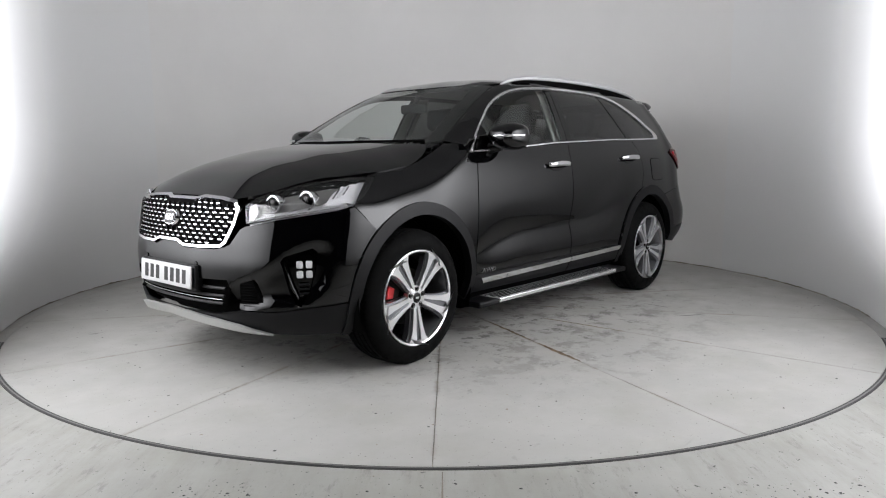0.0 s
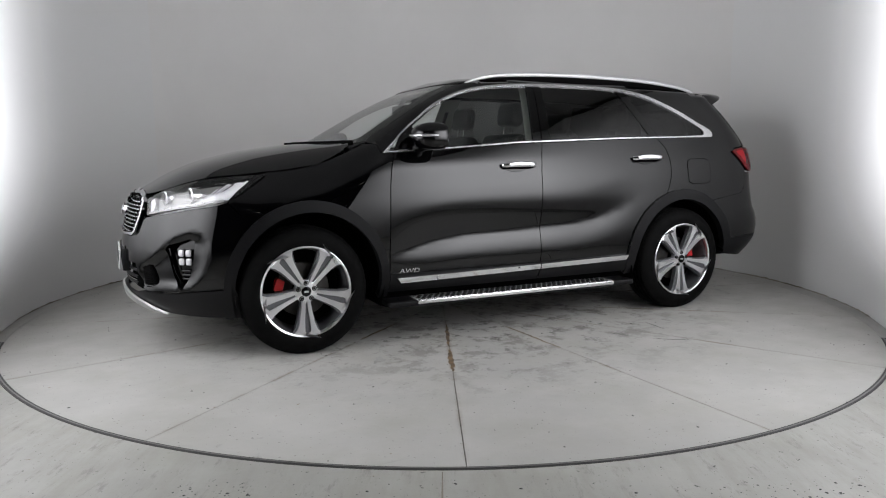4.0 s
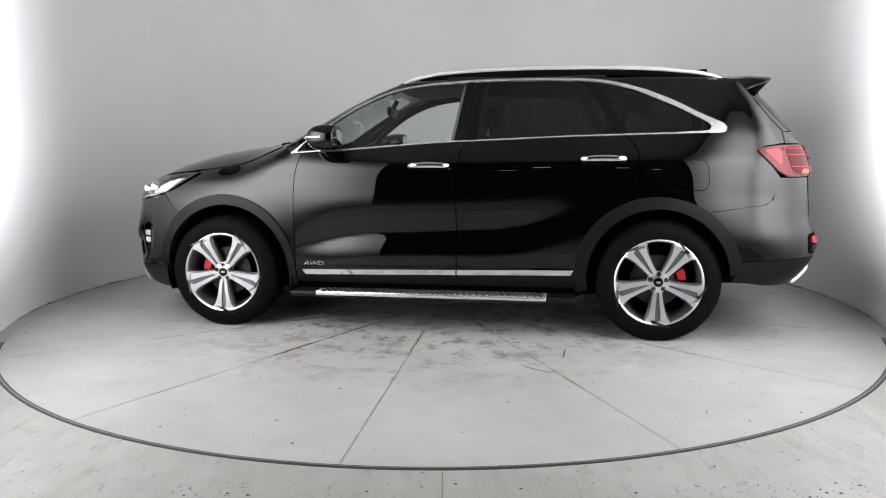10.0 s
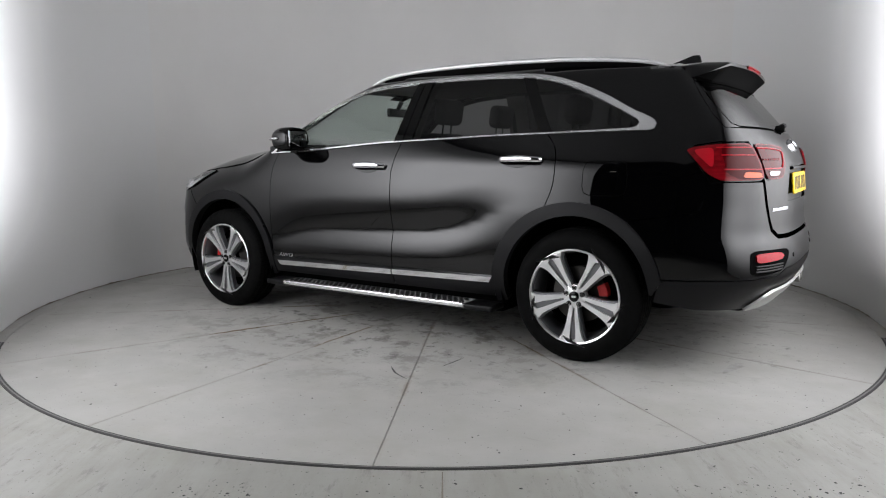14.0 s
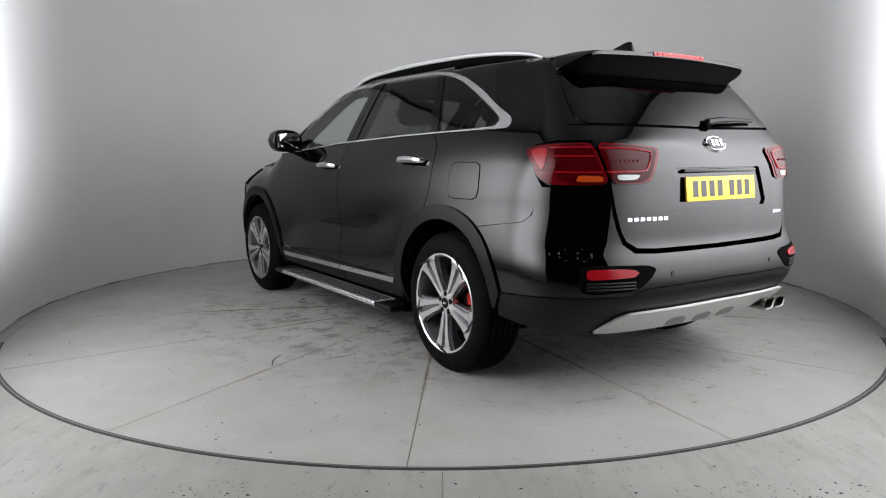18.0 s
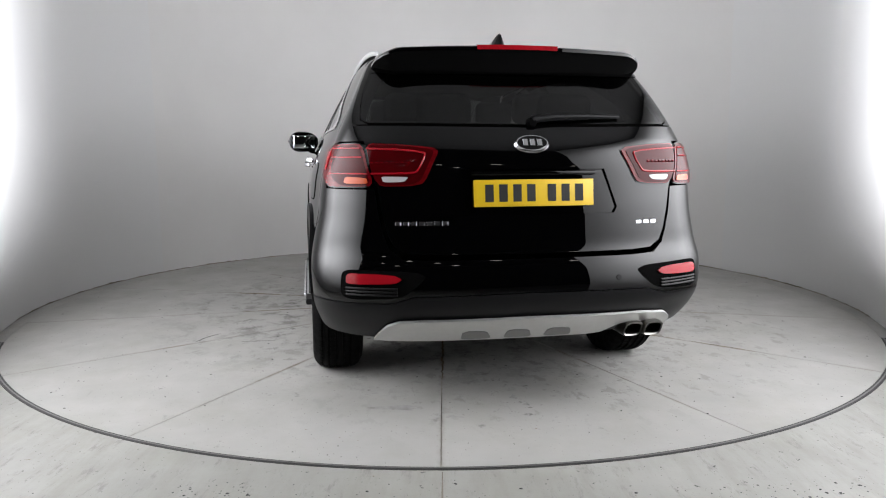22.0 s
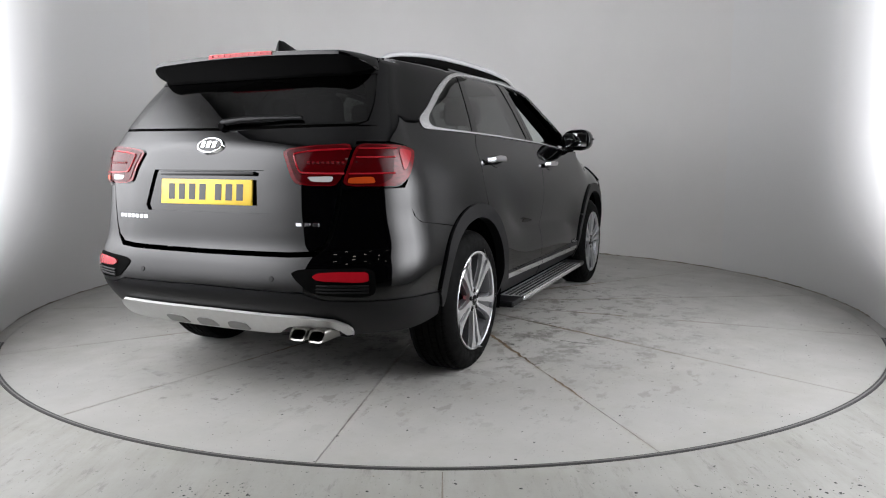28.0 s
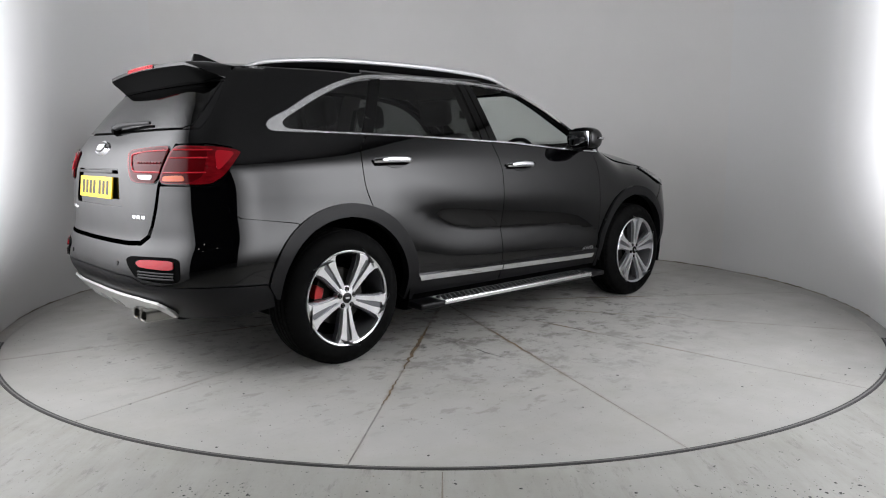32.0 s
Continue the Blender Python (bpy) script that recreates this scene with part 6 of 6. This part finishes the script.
WIDE_ARM = [(0.045, -0.024), (0.08, -0.028), (0.12, -0.034), (0.17, -0.044), (0.205, -0.054), (0.226, -0.072), (0.241, -0.083), (0.244, -0.03), (0.238, -0.012), (0.215, -0.017), (0.17, -0.014), (0.12, -0.01), (0.08, -0.007), (0.045, -0.004)]
DARK_ARM = [(0.045, -0.005), (0.08, -0.008), (0.12, -0.011), (0.17, -0.015), (0.218, -0.018), (0.23, 0.0), (0.224, 0.022), (0.17, 0.016), (0.12, 0.01), (0.08, 0.007), (0.045, 0.005)]
THIN_ARM = [(0.045, 0.004), (0.08, 0.006), (0.12, 0.009), (0.17, 0.015), (0.219, 0.02), (0.228, -0.002), (0.238, -0.012), (0.244, 0.02), (0.24, 0.08), (0.226, 0.066), (0.205, 0.05), (0.17, 0.04), (0.12, 0.03), (0.08, 0.024), (0.045, 0.02)]


def in_rim(poly, r=0.251):
    return [(u, v) if math.hypot(u, v) < r else (u * r / math.hypot(u, v), v * r / math.hypot(u, v)) for u, v in poly]


WIDE_ARM, DARK_ARM, THIN_ARM = [in_rim([(u * 1.055, v * 1.055) for u, v in arm]) for arm in (WIDE_ARM, DARK_ARM, THIN_ARM)]


def build_wheel(name):
    w = lathe([(0.249, 0.004), (0.241, 0.02), (0.232, 0.08), (0.226, 0.2)], 56, name=name, material=ALLOY_DARK, parent=car, label="grey and machined five-spoke alloy wheel")
    tread = [(0.250, 0.012), (0.258, -0.002), (0.264, -0.010), (0.272, -0.013), (0.29, -0.016), (0.312, -0.013), (0.334, -0.004), (0.350, 0.010), (0.358, 0.018), (0.362, 0.026), (0.357, 0.028), (0.357, 0.033), (0.366, 0.036)]
    for y in (0.062, 0.098, 0.134, 0.17):
        tread += [(0.369, y - 0.006), (0.361, y - 0.005), (0.361, y + 0.005), (0.369, y + 0.006)]
    tread += [(0.366, 0.195), (0.355, 0.215), (0.32, 0.235), (0.24, 0.23)]
    tyre = lathe(tread, 90, name="tyre", material=RUBBER, parent=w, label="black road tyre", angle=30)
    bm = bmesh.new()
    for k in range(72):
        a = 2 * math.pi * k / 72
        for y0, y1, sk in ((0.014, 0.034, 0.2), (0.066, 0.094, 0.3), (0.138, 0.166, -0.3)):
            vs = []
            for dy, r in ((y0, 0.3575 if y0 < 0.02 else 0.3695), (y1, 0.3675 if y0 < 0.02 else 0.3695)):
                for da in (-0.008, 0.008):
                    aa = a + da + sk * (dy - y0)
                    vs.append(bm.verts.new((r * math.cos(aa), dy, r * math.sin(aa))))
            bm.faces.new((vs[0], vs[1], vs[3], vs[2]))
    tagged(part("tread_sipes", bm, MATT_BLACK, w), kind="stuff")
    lathe([(0.2595, -0.006), (0.26, -0.012), (0.2565, -0.014), (0.2485, -0.010), (0.247, 0.012)], 72, name="rim_lip", material=ALLOY, parent=w, label="machined bright rim lip")
    for k in range(5):
        t = radians(-90 + 72 * k)
        spoke_part(WIDE_ARM, -0.010, 0.03, t, ALLOY, "spoke", w)
        spoke_part(DARK_ARM, 0.003, 0.03, t, ALLOY_DARK, "spoke_inset", w)
        spoke_part(in_rim([(u, v * 1.22) for u, v in WIDE_ARM[:6] + THIN_ARM[-6:]]), 0.012, 0.05, t, ALLOY_DARK, "spoke_flank", w)
        spoke_part(THIN_ARM, -0.010, 0.03, t, ALLOY, "spoke", w)
    lathe([(0.0001, 0.002), (0.05, 0.002), (0.064, 0.006), (0.066, 0.04)], 40, name="hub", material=ALLOY, parent=w)
    lathe([(0.0001, -0.002), (0.024, -0.002), (0.0285, 0.0), (0.029, 0.006)], 32, name="hub_cap", material=GLOSS_BLACK, parent=w)
    part("cap_mark", box_bm(-0.012, 0.012, -0.0035, -0.0015, -0.005, 0.005), ALLOY, w)
    for k in range(5):
        a = radians(90 + 72 * k)
        c = (0.048 * math.cos(a), 0, 0.048 * math.sin(a))
        lathe([(0.0142, 0.006), (0.0142, 0.0008), (0.009, 0.0006)], 16, centre=c, name="nut_seat", material=MATT_BLACK, parent=w)
        lathe([(0.0001, -0.003), (0.007, -0.003), (0.008, 0.0), (0.008, 0.006)], 6, centre=c, name="wheel_nut", material=BRAKE_DISC, parent=w, angle=20)
    lathe([(0.06, 0.075), (0.085, 0.085), (0.155, 0.085), (0.157, 0.11)], 56, name="brake_disc", material=BRAKE_DISC, parent=w)
    lathe([(0.0001, 0.05), (0.06, 0.05), (0.07, 0.1)], 32, name="brake_hub", material=MATT_BLACK, parent=w)
    # added black disc stands in for the shade deep inside the wheel
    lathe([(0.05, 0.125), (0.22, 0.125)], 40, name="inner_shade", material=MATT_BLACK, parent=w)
    return w


def caliper(parent, a):
    bm = bmesh.new()
    vs = []
    for y in (0.06, 0.11):
        for r in (0.12, 0.168):
            for k in range(4):
                w = radians(a - 13 + 26 * k / 3)
                vs.append(bm.verts.new((r * math.cos(w), y, r * math.sin(w))))
    bmesh.ops.convex_hull(bm, input=vs)
    bmesh.ops.dissolve_limit(bm, angle_limit=radians(1), verts=bm.verts[:], edges=bm.edges[:])
    bmesh.ops.bevel(bm, geom=bm.edges[:], offset=0.003, segments=1, affect="EDGES", clamp_overlap=True)
    part("brake_caliper", bm, RED, parent, "red brake caliper")


first_wheel = build_wheel("wheel")


def place_wheel(w, x, s, a, spin):
    w.matrix_basis = pose(x, s * 0.912, 0.363, 0, spin, 0 if s < 0 else 180)
    caliper(w, a + spin)


for x, s, a, spin in ((2.78, -1, 15, 0), (0.0, 1, 15, 40), (2.78, 1, 165, 0)):
    w = copy_thing(first_wheel, pose(0, 0, 0))
    w.parent = car
    place_wheel(w, x, s, a, spin)
place_wheel(first_wheel, 0.0, -1, 165, 0)


# ---- what moves ----
def motions():
    rows_table, rows_car = [], []
    for i in range(65):
        t = i * 0.5
        m = pose(0, 0, 0, 0, 0, TURN_START + TURN_RATE * t)
        rows_table.append((t, m))
        rows_car.append((t, m @ pose(CAR_X, CAR_Y, 0)))
    walk(turntable, rows_table)
    walk(car, rows_car)


motions()
